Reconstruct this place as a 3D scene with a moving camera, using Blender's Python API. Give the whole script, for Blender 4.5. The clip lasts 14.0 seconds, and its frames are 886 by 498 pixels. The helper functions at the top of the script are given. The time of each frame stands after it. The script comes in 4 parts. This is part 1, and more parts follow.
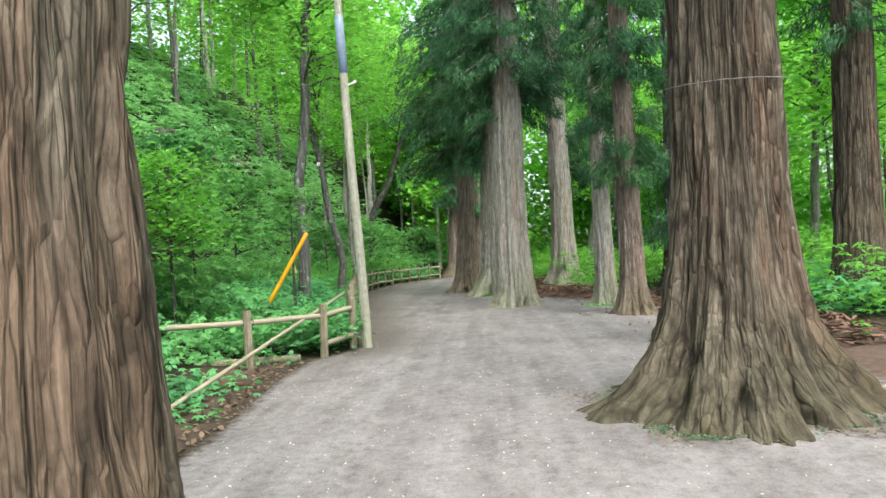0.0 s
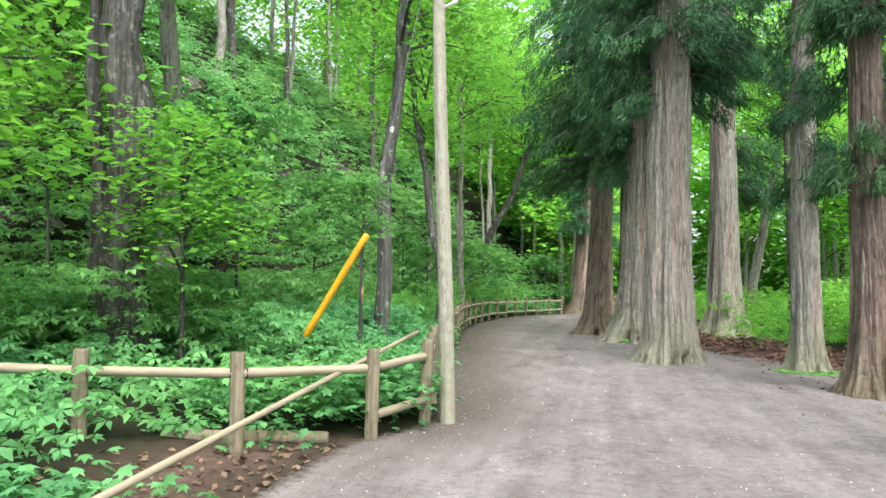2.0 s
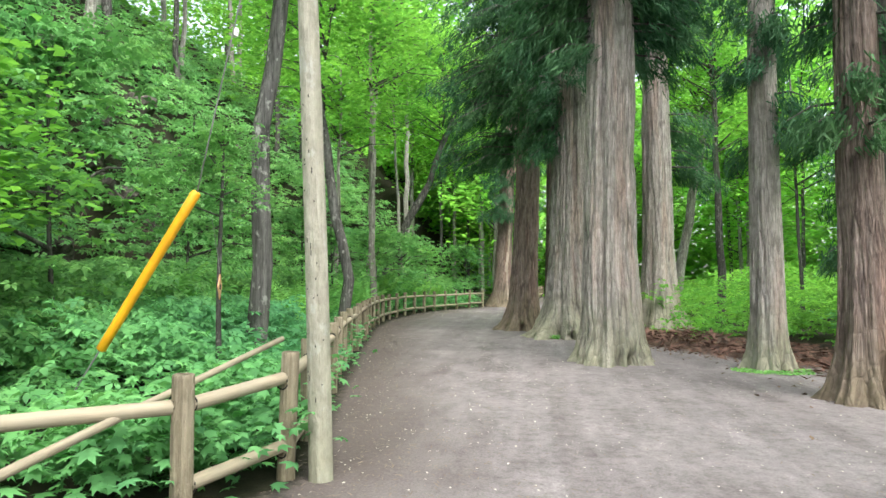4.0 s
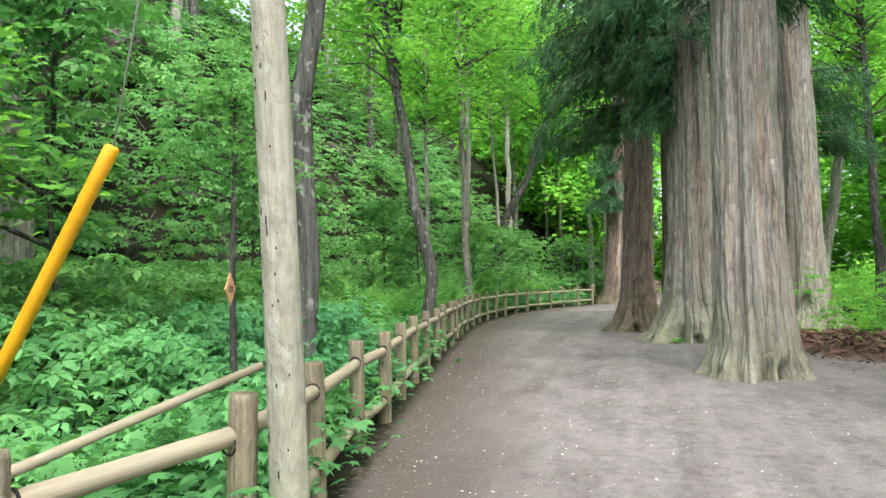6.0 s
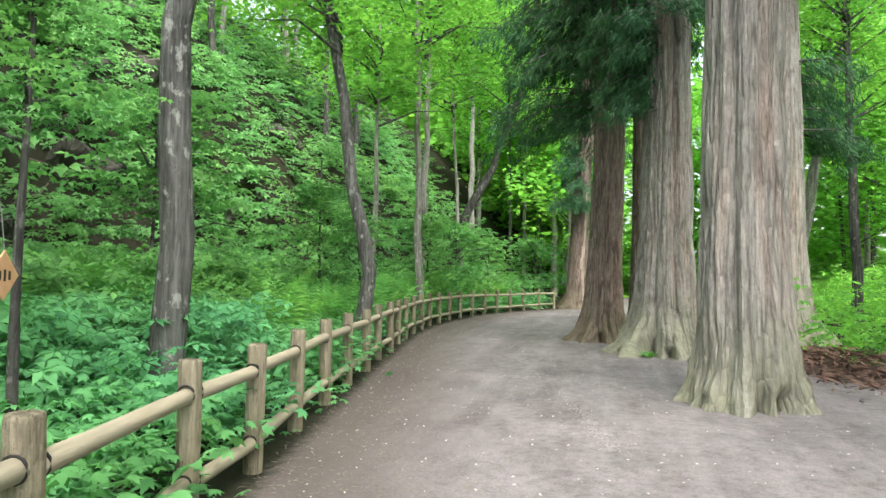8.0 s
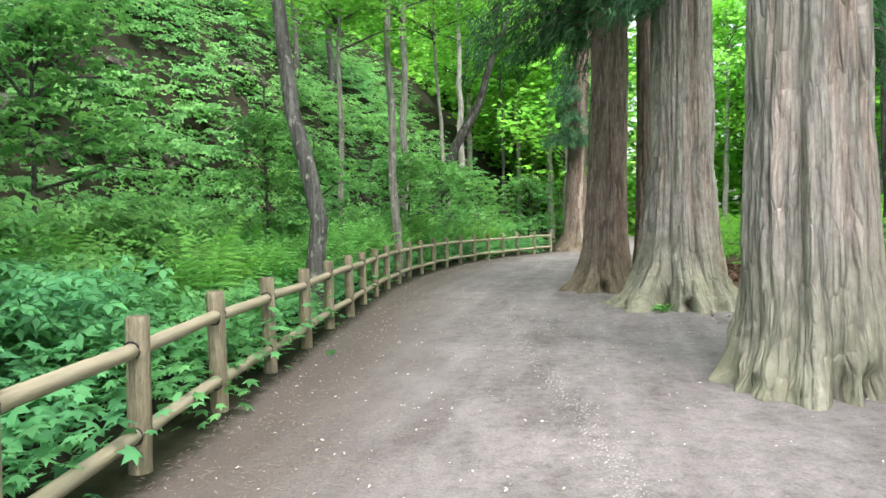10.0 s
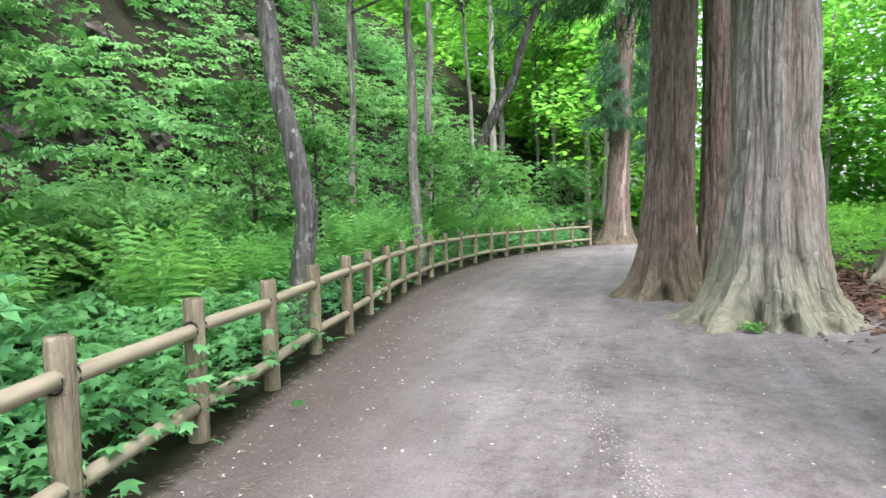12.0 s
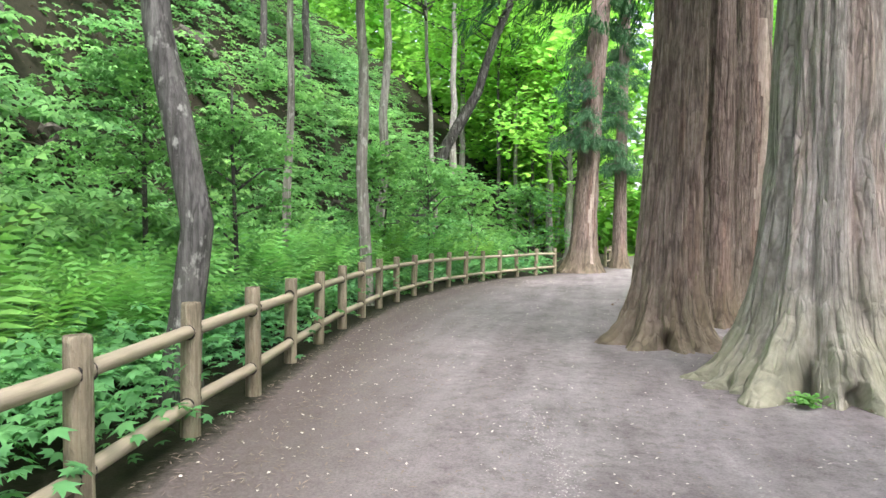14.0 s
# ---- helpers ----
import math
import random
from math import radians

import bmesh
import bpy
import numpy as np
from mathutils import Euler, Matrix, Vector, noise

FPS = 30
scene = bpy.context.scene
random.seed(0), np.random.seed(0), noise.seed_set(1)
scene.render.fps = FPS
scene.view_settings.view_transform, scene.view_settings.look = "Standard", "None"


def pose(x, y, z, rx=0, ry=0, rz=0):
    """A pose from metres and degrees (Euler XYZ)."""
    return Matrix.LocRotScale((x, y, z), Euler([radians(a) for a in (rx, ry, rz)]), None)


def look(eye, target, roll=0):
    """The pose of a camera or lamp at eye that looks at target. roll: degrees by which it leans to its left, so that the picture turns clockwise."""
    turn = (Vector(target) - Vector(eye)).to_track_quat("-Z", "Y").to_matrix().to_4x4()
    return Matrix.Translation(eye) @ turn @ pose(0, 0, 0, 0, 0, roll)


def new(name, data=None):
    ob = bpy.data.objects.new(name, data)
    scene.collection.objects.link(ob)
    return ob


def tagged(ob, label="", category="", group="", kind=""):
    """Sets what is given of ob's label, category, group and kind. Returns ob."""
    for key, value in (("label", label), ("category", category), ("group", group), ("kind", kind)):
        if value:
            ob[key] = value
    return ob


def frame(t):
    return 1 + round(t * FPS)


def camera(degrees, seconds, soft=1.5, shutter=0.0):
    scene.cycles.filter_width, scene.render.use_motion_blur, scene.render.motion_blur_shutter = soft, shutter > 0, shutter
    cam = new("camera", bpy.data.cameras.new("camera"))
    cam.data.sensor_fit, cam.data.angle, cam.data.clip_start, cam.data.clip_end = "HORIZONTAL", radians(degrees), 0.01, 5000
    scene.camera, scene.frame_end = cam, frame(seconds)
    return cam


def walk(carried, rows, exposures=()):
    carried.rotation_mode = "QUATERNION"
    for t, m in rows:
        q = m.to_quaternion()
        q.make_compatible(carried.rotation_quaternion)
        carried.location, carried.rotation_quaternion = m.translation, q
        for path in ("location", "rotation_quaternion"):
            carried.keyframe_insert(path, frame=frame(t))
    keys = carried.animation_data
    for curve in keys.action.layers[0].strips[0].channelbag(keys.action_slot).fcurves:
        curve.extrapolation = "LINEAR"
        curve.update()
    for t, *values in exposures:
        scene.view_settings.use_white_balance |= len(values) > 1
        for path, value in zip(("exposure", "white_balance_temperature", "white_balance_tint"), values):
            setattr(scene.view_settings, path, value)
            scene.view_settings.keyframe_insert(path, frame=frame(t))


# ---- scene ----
cam = camera(66.4, 14.0)
EXPOSURE = 2.0
PATH = [
    (0, (1.026, -2.915, 1.6), (0.89, -0.92, 1.607), -2.7),
    (0.5, (0.954, -1.73, 1.569), (0.768, 0.262, 1.559), -2.5),
    (1, (0.898, -0.646, 1.523), (0.674, 1.333, 1.713), -0.2),
    (1.5, (0.776, 0.496, 1.484), (0.542, 2.479, 1.604), 0.6),
    (2, (0.549, 1.519, 1.498), (0.065, 3.457, 1.598), 1.2),
    (2.5, (0.383, 2.48, 1.459), (0.056, 4.449, 1.581), 0.4),
    (3, (0.304, 2.959, 1.453), (0.034, 4.938, 1.555), 1.3),
    (3.2, (0.285, 3.159, 1.432), (0.034, 5.14, 1.544), 0.7),
    (5.3, (0.303, 5.36, 1.386), (0.012, 7.338, 1.426), -0.9),
    (5.5, (0.302, 5.545, 1.378), (-0.007, 7.52, 1.438), -1.8),
    (6, (0.308, 6.045, 1.374), (-0.261, 7.961, 1.457), -0.9),
    (6.5, (0.328, 6.466, 1.385), (-0.06, 8.427, 1.452), -0.1),
    (7, (0.357, 6.939, 1.335), (-0.043, 8.896, 1.431), 0.1),
    (7.1, (0.337, 7.028, 1.332), (-0.059, 8.987, 1.421), 1.4),
    (7.2, (0.319, 7.122, 1.33), (-0.064, 9.083, 1.427), 1.7),
    (9.3, (0.083, 9.362, 1.352), (-0.565, 11.253, 1.302), -0.9),
    (9.5, (0.107, 9.586, 1.336), (-0.386, 11.522, 1.229), -1.5),
    (9.6, (0.134, 9.694, 1.326), (-0.327, 11.636, 1.202), -0.9),
    (10, (0.121, 10.13, 1.347), (-0.344, 12.074, 1.265), -1.1),
    (10.5, (0.07, 10.63, 1.352), (-0.205, 12.608, 1.243), 1.7),
    (11, (-0.046, 11.19, 1.359), (-0.39, 13.158, 1.267), 2.0),
    (11.5, (-0.161, 11.713, 1.367), (-0.599, 13.656, 1.188), -0.2),
    (12, (-0.28, 12.237, 1.368), (-0.836, 14.155, 1.257), -1.0),
    (12.5, (-0.424, 12.713, 1.34), (-0.936, 14.644, 1.235), 0.4),
    (13, (-0.558, 13.212, 1.333), (-0.971, 15.167, 1.25), -0.7),
    (13.5, (-0.673, 13.678, 1.333), (-1.21, 15.604, 1.295), -1.4),
    (14, (-0.793, 14.261, 1.345), (-1.222, 16.214, 1.298), 0.9),
]
# seconds, stops, kelvin, tint: the camera's exposure and white balance drift on the way
BRIGHT = ((0, -0.24, 6550, 3), (1.5, -0.04, 6550, 9), (3, -0.02, 6600, 9), (5.5, -0.08, 6600, 9), (7, -0.05, 6550, 9), (9.5, 0.12, 6600, 9),
          (10.5, 0.13, 6250, 13), (11.5, 0.19, 6100, 19), (12.5, 0.32, 6300, 17), (13.5, 0.36, 6450, 19), (14, 0.36, 6400, 20))
walk(cam, [(t, look(eye, target, roll)) for t, eye, target, roll in PATH], [(t, EXPOSURE + e, k, tint) for t, e, k, tint in BRIGHT])

# ---------------- light ----------------
world = bpy.data.worlds.new("sky")
scene.world = world
world.use_nodes = True
wn = world.node_tree
sky = wn.nodes.new("ShaderNodeTexSky")
sky.sky_type = "NISHITA"
sky.sun_disc = False
sky.sun_elevation, sky.sun_rotation = radians(60), radians(150)
sky.dust_density, sky.air_density = 4.0, 1.0
haze = wn.nodes.new("ShaderNodeHueSaturation")
haze.inputs["Saturation"].default_value = 0.5
wn.links.new(sky.outputs[0], haze.inputs["Color"])
wn.links.new(haze.outputs[0], wn.nodes["Background"].inputs[0])
wn.nodes["Background"].inputs[1].default_value = 0.15
sun = new("sun", bpy.data.lights.new("sun", "SUN"))
sun.data.energy, sun.data.angle, sun.data.color = 1.0, radians(50), (1.0, 0.99, 0.97)
sun.matrix_world = look((11.5, -20, 40), (0, 0, 0))
scene.view_settings.exposure = EXPOSURE


# ---------------- materials ----------------
def material(name, rough=0.8, spec=0.3):
    m = bpy.data.materials.new(name)
    m.use_nodes = True
    nt = m.node_tree
    b = nt.nodes["Principled BSDF"]
    b.inputs["Roughness"].default_value = rough
    b.inputs["Specular IOR Level"].default_value = spec
    return m, nt, b


def node(nt, kind, **props):
    n = nt.nodes.new(kind)
    for k, v in props.items():
        setattr(n, k, v)
    return n


def noise_tex(nt, scale, detail=4, vec=None, stretch=None, rough=0.6):
    n = node(nt, "ShaderNodeTexNoise")
    n.inputs["Scale"].default_value, n.inputs["Detail"].default_value = scale, detail
    n.inputs["Roughness"].default_value = rough
    if vec is None:
        vec = node(nt, "ShaderNodeTexCoord").outputs["Object"]
    if stretch:
        mp = node(nt, "ShaderNodeMapping")
        mp.inputs["Scale"].default_value = stretch
        nt.links.new(vec, mp.inputs[0])
        vec = mp.outputs[0]
    nt.links.new(vec, n.inputs["Vector"])
    return n.outputs["Fac"]


def ramp(nt, fac, *stops):
    r = node(nt, "ShaderNodeValToRGB")
    while len(r.color_ramp.elements) < len(stops):
        r.color_ramp.elements.new(0.5)
    for e, (p, c) in zip(r.color_ramp.elements, stops):
        e.position, e.color = p, (*c, 1) if len(c) == 3 else c
    nt.links.new(fac, r.inputs[0])
    return r.outputs["Color"]


def mix(nt, fac, a, b, mode="MIX"):
    n = node(nt, "ShaderNodeMix", data_type="RGBA", blend_type=mode)
    for sock, v in ((n.inputs["Factor"], fac), (n.inputs["A"], a), (n.inputs["B"], b)):
        if isinstance(v, (int, float)):
            sock.default_value = v
        elif isinstance(v, tuple):
            sock.default_value = (*v, 1)
        else:
            nt.links.new(v, sock)
    return n.outputs["Result"]


def bump(nt, b, height, strength, distance=0.02):
    n = node(nt, "ShaderNodeBump")
    n.inputs["Strength"].default_value, n.inputs["Distance"].default_value = strength, distance
    nt.links.new(height, n.inputs["Height"])
    nt.links.new(n.outputs[0], b.inputs["Normal"])


def leaf_material(name, dark, light, through_col, weight=0.45, patch_scale=1.7):
    """Leaves whose tone runs together plant by plant, with a little difference from leaf to leaf."""
    m, nt, b = material(name, 0.6, 0.14)
    geo = node(nt, "ShaderNodeNewGeometry")
    plant = noise_tex(nt, patch_scale, 3, geo.outputs["Position"], (1, 1, 1.8), 0.55)
    spread = node(nt, "ShaderNodeMapRange")
    spread.inputs["From Min"].default_value, spread.inputs["From Max"].default_value = 0.32, 0.68
    nt.links.new(plant, spread.inputs["Value"])
    both = node(nt, "ShaderNodeMix", data_type="FLOAT")
    both.inputs[0].default_value = 0.42
    nt.links.new(spread.outputs[0], both.inputs[2])
    nt.links.new(geo.outputs["Random Per Island"], both.inputs[3])
    col = ramp(nt, both.outputs[0], (0.05, tuple(c * 0.7 for c in dark)), (0.5, tuple(p * 0.55 + q * 0.45 for p, q in zip(dark, light))), (0.95, light))
    patch = noise_tex(nt, 0.35, 3, geo.outputs["Position"])
    tone = ramp(nt, patch, (0.3, (0.78, 0.92, 1.02)), (0.7, (1.15, 1.07, 0.86)))
    col = mix(nt, 1.0, col, tone, "MULTIPLY")
    nt.links.new(col, b.inputs["Base Color"])
    tr = node(nt, "ShaderNodeBsdfTranslucent")
    age = ramp(nt, both.outputs[0], (0.1, (0.6, 0.62, 0.62)), (0.9, (1.15, 1.12, 1.05)))
    nt.links.new(mix(nt, 1.0, mix(nt, 1.0, tone, through_col, "MULTIPLY"), age, "MULTIPLY"), tr.inputs[0])
    mx = node(nt, "ShaderNodeMixShader")
    mx.inputs[0].default_value = weight
    nt.links.new(b.outputs[0], mx.inputs[1])
    nt.links.new(tr.outputs[0], mx.inputs[2])
    nt.links.new(mx.outputs[0], nt.nodes["Material Output"].inputs[0])
    return m


def bark_material(name, dark, mid, light, moss=0.0, fine=14.0, cracks=0.85, lichen=0.0, plate=0.6):
    m, nt, b = material(name, 0.9, 0.15)
    pos = node(nt, "ShaderNodeTexCoord").outputs["Object"]
    fibre = noise_tex(nt, fine * 1.6, 6, pos, (1, 1, 0.06), 0.7)
    broad = noise_tex(nt, 3.0, 4, pos, (1, 1, 0.15))
    col = ramp(nt, fibre, (0.28, dark), (0.5, mid), (0.72, light))
    col = mix(nt, ramp(nt, broad, (0.45, (0, 0, 0)), (0.7, (1, 1, 1))), col, mix(nt, 0.6, col, light))
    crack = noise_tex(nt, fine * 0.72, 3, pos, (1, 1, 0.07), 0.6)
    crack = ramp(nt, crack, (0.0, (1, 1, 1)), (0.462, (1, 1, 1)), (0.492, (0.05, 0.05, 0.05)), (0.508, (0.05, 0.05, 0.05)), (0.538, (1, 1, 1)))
    plates = noise_tex(nt, fine * 0.45, 2, pos, (1, 1, 0.25), 0.5)
    col = mix(nt, plate, col, ramp(nt, plates, (0.35, (0.72, 0.7, 0.68)), (0.65, (1.22, 1.2, 1.18))), "MULTIPLY")
    mott = noise_tex(nt, 17, 5, pos, (1, 1, 0.5), 0.7)
    col = mix(nt, 0.7, col, ramp(nt, mott, (0.3, (0.68, 0.67, 0.65)), (0.5, (1, 1, 1)), (0.7, (1.25, 1.24, 1.22))), "MULTIPLY")
    if lichen:
        spots = noise_tex(nt, 9.0, 4, pos, (1, 1, 0.6), 0.65)
        col = mix(nt, ramp(nt, spots, (0.56, (0, 0, 0)), (0.64, (lichen, lichen, lichen))), col, (0.46, 0.47, 0.43))
    if moss:
        sep = node(nt, "ShaderNodeSeparateXYZ")
        nt.links.new(pos, sep.inputs[0])
        low = node(nt, "ShaderNodeMapRange")
        low.inputs["From Min"].default_value, low.inputs["From Max"].default_value = 1.9, 0.0
        nt.links.new(sep.outputs[2], low.inputs["Value"])
        spread = noise_tex(nt, 2.6, 5, pos, (1, 1, 0.4))
        mul = node(nt, "ShaderNodeMath", operation="MULTIPLY")
        nt.links.new(low.outputs[0], mul.inputs[0])
        nt.links.new(spread, mul.inputs[1])
        col = mix(nt, ramp(nt, mul.outputs[0], (0.12, (0, 0, 0)), (0.5, (moss, moss, moss))), col, mix(nt, mott, tuple(c * k for c, k in zip(mid, (0.45, 0.52, 0.36))), tuple(c * k for c, k in zip(mid, (0.95, 1.0, 0.72)))))
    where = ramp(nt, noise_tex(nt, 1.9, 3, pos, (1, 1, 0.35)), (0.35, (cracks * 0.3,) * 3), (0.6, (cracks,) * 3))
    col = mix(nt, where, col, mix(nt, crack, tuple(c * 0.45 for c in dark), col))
    nt.links.new(col, b.inputs["Base Color"])
    hgt = node(nt, "ShaderNodeMath", operation="ADD")
    nt.links.new(fibre, hgt.inputs[0])
    nt.links.new(mott, hgt.inputs[1])
    bump(nt, b, hgt.outputs[0], 1.0, 0.03)
    return m


def strips(nt, vec, scale, stretch):
    """Long cells: the distance to their edges and a grey of their own."""
    mp = node(nt, "ShaderNodeMapping")
    mp.inputs["Scale"].default_value = (1, 1, stretch)
    nt.links.new(vec, mp.inputs[0])
    e = node(nt, "ShaderNodeTexVoronoi", feature="DISTANCE_TO_EDGE")
    c = node(nt, "ShaderNodeTexVoronoi", feature="F1")
    for n in (e, c):
        n.inputs["Scale"].default_value = scale
        n.inputs["Randomness"].default_value = 0.9
        nt.links.new(mp.outputs[0], n.inputs["Vector"])
    grey = node(nt, "ShaderNodeSeparateColor")
    nt.links.new(c.outputs["Color"], grey.inputs[0])
    return e.outputs["Distance"], grey.outputs[0]


def cedar_bark(name, dark, mid, light, moss=0.5, red=0.3, damp=1.0, wide=9.0, gap=0.8, split=0.42, long=0.09, vary=0.85):
    """Stringy bark in long strips, split by dark fissures, mossy at the foot."""
    m, nt, b = material(name, 0.92, 0.12)
    pos = node(nt, "ShaderNodeAttribute", attribute_name="bark").outputs["Vector"]
    wn1 = node(nt, "ShaderNodeTexNoise")
    wn1.inputs["Scale"].default_value, wn1.inputs["Detail"].default_value = 2.6, 4
    nt.links.new(pos, wn1.inputs["Vector"])
    off = node(nt, "ShaderNodeVectorMath", operation="MULTIPLY_ADD")
    off.inputs[1].default_value = (0.03, 0.03, 0.5)
    nt.links.new(wn1.outputs["Color"], off.inputs[0])
    nt.links.new(pos, off.inputs[2])
    warped = off.outputs[0]
    d1, c1 = strips(nt, warped, wide, long)
    d2, c2 = strips(nt, warped, wide * 3.1, long * 1.4)
    fibre = noise_tex(nt, 48, 5, warped, (1, 1, 0.07), 0.7)
    col = ramp(nt, fibre, (0.3, dark), (0.5, mid), (0.7, light))
    col = mix(nt, vary, col, ramp(nt, c2, (0.0, (0.7, 0.69, 0.67)), (1.0, (1.28, 1.27, 1.25))), "MULTIPLY")
    col = mix(nt, vary * 0.9, col, ramp(nt, c1, (0.0, (0.8, 0.77, 0.74)), (1.0, (1.18, 1.19, 1.2))), "MULTIPLY")
    worn = noise_tex(nt, 1.3, 4, pos, (1, 1, 0.3))
    col = mix(nt, ramp(nt, worn, (0.45, (0, 0, 0)), (0.75, (0.6, 0.6, 0.6))), col, light)
    if red:
        patch = noise_tex(nt, 2.6, 3, pos, (1, 1, 0.12))
        col = mix(nt, ramp(nt, patch, (0.53, (0, 0, 0)), (0.66, (red, red, red))), col, mix(nt, 1.0, col, (1.22, 0.78, 0.64), "MULTIPLY"))
    mott = noise_tex(nt, 15, 5, pos, (1, 1, 0.5), 0.7)
    col = mix(nt, 0.85, col, ramp(nt, mott, (0.3, (0.68, 0.67, 0.65)), (0.5, (1, 1, 1)), (0.7, (1.24, 1.24, 1.22))), "MULTIPLY")
    sep = node(nt, "ShaderNodeSeparateXYZ")
    nt.links.new(pos, sep.inputs[0])
    low = node(nt, "ShaderNodeMapRange")
    low.inputs["From Min"].default_value, low.inputs["From Max"].default_value = 1.7, 0.0
    nt.links.new(sep.outputs[2], low.inputs["Value"])
    mul = node(nt, "ShaderNodeMath", operation="MULTIPLY")
    nt.links.new(low.outputs[0], mul.inputs[0])
    nt.links.new(noise_tex(nt, 2.6, 5, pos, (1, 1, 0.4)), mul.inputs[1])
    green = mix(nt, mott, tuple(c * k * damp for c, k in zip(mid, (0.5, 0.56, 0.4))), tuple(c * k for c, k in zip(mid, (1.0 * damp, 1.04 * damp ** 0.7, 0.76 * damp))))
    col = mix(nt, ramp(nt, mul.outputs[0], (0.12, (0, 0, 0)), (0.5, (moss, moss, moss))), col, green)
    deep = tuple(c * 0.4 for c in dark)
    f1 = ramp(nt, d1, (0.0, (gap, gap, gap)), (0.045, (gap * 0.75,) * 3), (0.1, (0, 0, 0)))
    f2 = ramp(nt, d2, (0.0, (gap * 0.7,) * 3), (0.12, (0, 0, 0)))
    broken = ramp(nt, noise_tex(nt, 3.4, 4, pos, (1, 1, 0.5)), (split, (0.1,) * 3), (split + 0.2, (1, 1, 1)))
    col = mix(nt, mix(nt, 1.0, f2, broken, "MULTIPLY"), col, tuple(c * 0.6 for c in dark))
    col = mix(nt, mix(nt, 1.0, f1, broken, "MULTIPLY"), col, deep)
    nt.links.new(col, b.inputs["Base Color"])
    h1 = ramp(nt, d1, (0.0, (0, 0, 0)), (0.16, (1, 1, 1)))
    h2 = ramp(nt, d2, (0.0, (0, 0, 0)), (0.2, (0.6, 0.6, 0.6)))
    hgt = mix(nt, 1.0, mix(nt, 1.0, h1, h2, "ADD"), fibre, "ADD")
    bump(nt, b, hgt, 0.9, 0.022)
    return m


LEAF_MAPLE = leaf_material("maple_leaf", (0.045, 0.145, 0.025), (0.19, 0.45, 0.08), (0.25, 0.6, 0.085), 0.47)
LEAF_SHRUB = leaf_material("shrub_leaf", (0.04, 0.125, 0.04), (0.25, 0.52, 0.18), (0.22, 0.54, 0.15), 0.4)
LEAF_HERB = leaf_material("herb_leaf", (0.055, 0.19, 0.075), (0.19, 0.46, 0.18), (0.19, 0.52, 0.16), 0.35, 2.6)
LEAF_FERN = leaf_material("fern_leaf", (0.13, 0.36, 0.1), (0.29, 0.61, 0.19), (0.31, 0.66, 0.17), 0.45)
LEAF_FAR = leaf_material("far_leaf", (0.07, 0.22, 0.03), (0.24, 0.52, 0.09), (0.37, 0.8, 0.14), 0.6, 0.9)
NEEDLE = leaf_material("cedar_needle", (.024, .075, .038), (.1, .22, .105), (.08, .23, .09), 0.28, 3.0)
BARK_GREY = cedar_bark("grey_cedar_bark", (0.21, 0.195, 0.175), (0.35, 0.33, 0.303), (0.46, 0.438, 0.41), moss=0.8, red=0.3, gap=0.6, vary=0.45)
BARK_BROWN = cedar_bark("brown_cedar_bark", (0.055, 0.044, 0.034), (0.12, 0.099, 0.077), (0.2, 0.17, 0.136), moss=0.6, red=0.4, damp=0.42, wide=12.0, gap=0.8, split=0.34, long=0.07)
BARK_TAN = cedar_bark("tan_cedar_bark", (0.13, 0.105, 0.08), (0.25, 0.208, 0.165), (0.36, 0.31, 0.255), moss=0.7, red=0.35, damp=0.8, gap=0.7)
BARK_RED = cedar_bark("reddish_cedar_bark", (0.1, 0.078, 0.066), (0.215, 0.17, 0.148), (0.33, 0.28, 0.25), moss=0.75, red=0.3, gap=0.65, vary=0.6)
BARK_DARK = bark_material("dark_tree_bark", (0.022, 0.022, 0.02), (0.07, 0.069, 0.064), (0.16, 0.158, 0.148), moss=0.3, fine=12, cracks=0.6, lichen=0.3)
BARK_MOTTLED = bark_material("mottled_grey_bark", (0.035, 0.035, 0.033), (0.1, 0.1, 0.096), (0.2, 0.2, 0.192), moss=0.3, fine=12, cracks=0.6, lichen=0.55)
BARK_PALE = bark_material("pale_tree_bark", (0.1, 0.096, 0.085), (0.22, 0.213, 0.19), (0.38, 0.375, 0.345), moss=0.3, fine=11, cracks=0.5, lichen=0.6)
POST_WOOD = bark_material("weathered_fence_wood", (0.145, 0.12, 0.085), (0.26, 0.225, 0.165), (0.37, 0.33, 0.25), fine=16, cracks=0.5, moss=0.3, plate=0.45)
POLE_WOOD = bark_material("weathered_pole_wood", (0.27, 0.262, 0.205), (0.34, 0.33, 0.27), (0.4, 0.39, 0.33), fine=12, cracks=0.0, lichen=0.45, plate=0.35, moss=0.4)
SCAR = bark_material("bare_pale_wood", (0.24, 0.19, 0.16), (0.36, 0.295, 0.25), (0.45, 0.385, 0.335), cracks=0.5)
rail_m, rail_nt, rail_b = material("weathered_rail_wood", 0.8, 0.2)
rail_f = noise_tex(rail_nt, 26, 6, None, (0.05, 1, 1), 0.7)
rail_g = noise_tex(rail_nt, 3, 3)
rail_nt.links.new(mix(rail_nt, rail_g, ramp(rail_nt, rail_f, (0.3, (0.16, 0.128, 0.082)), (0.7, (0.41, 0.35, 0.245))), (0.29, 0.265, 0.2)), rail_b.inputs["Base Color"])
bump(rail_nt, rail_b, rail_f, 0.5, 0.01)


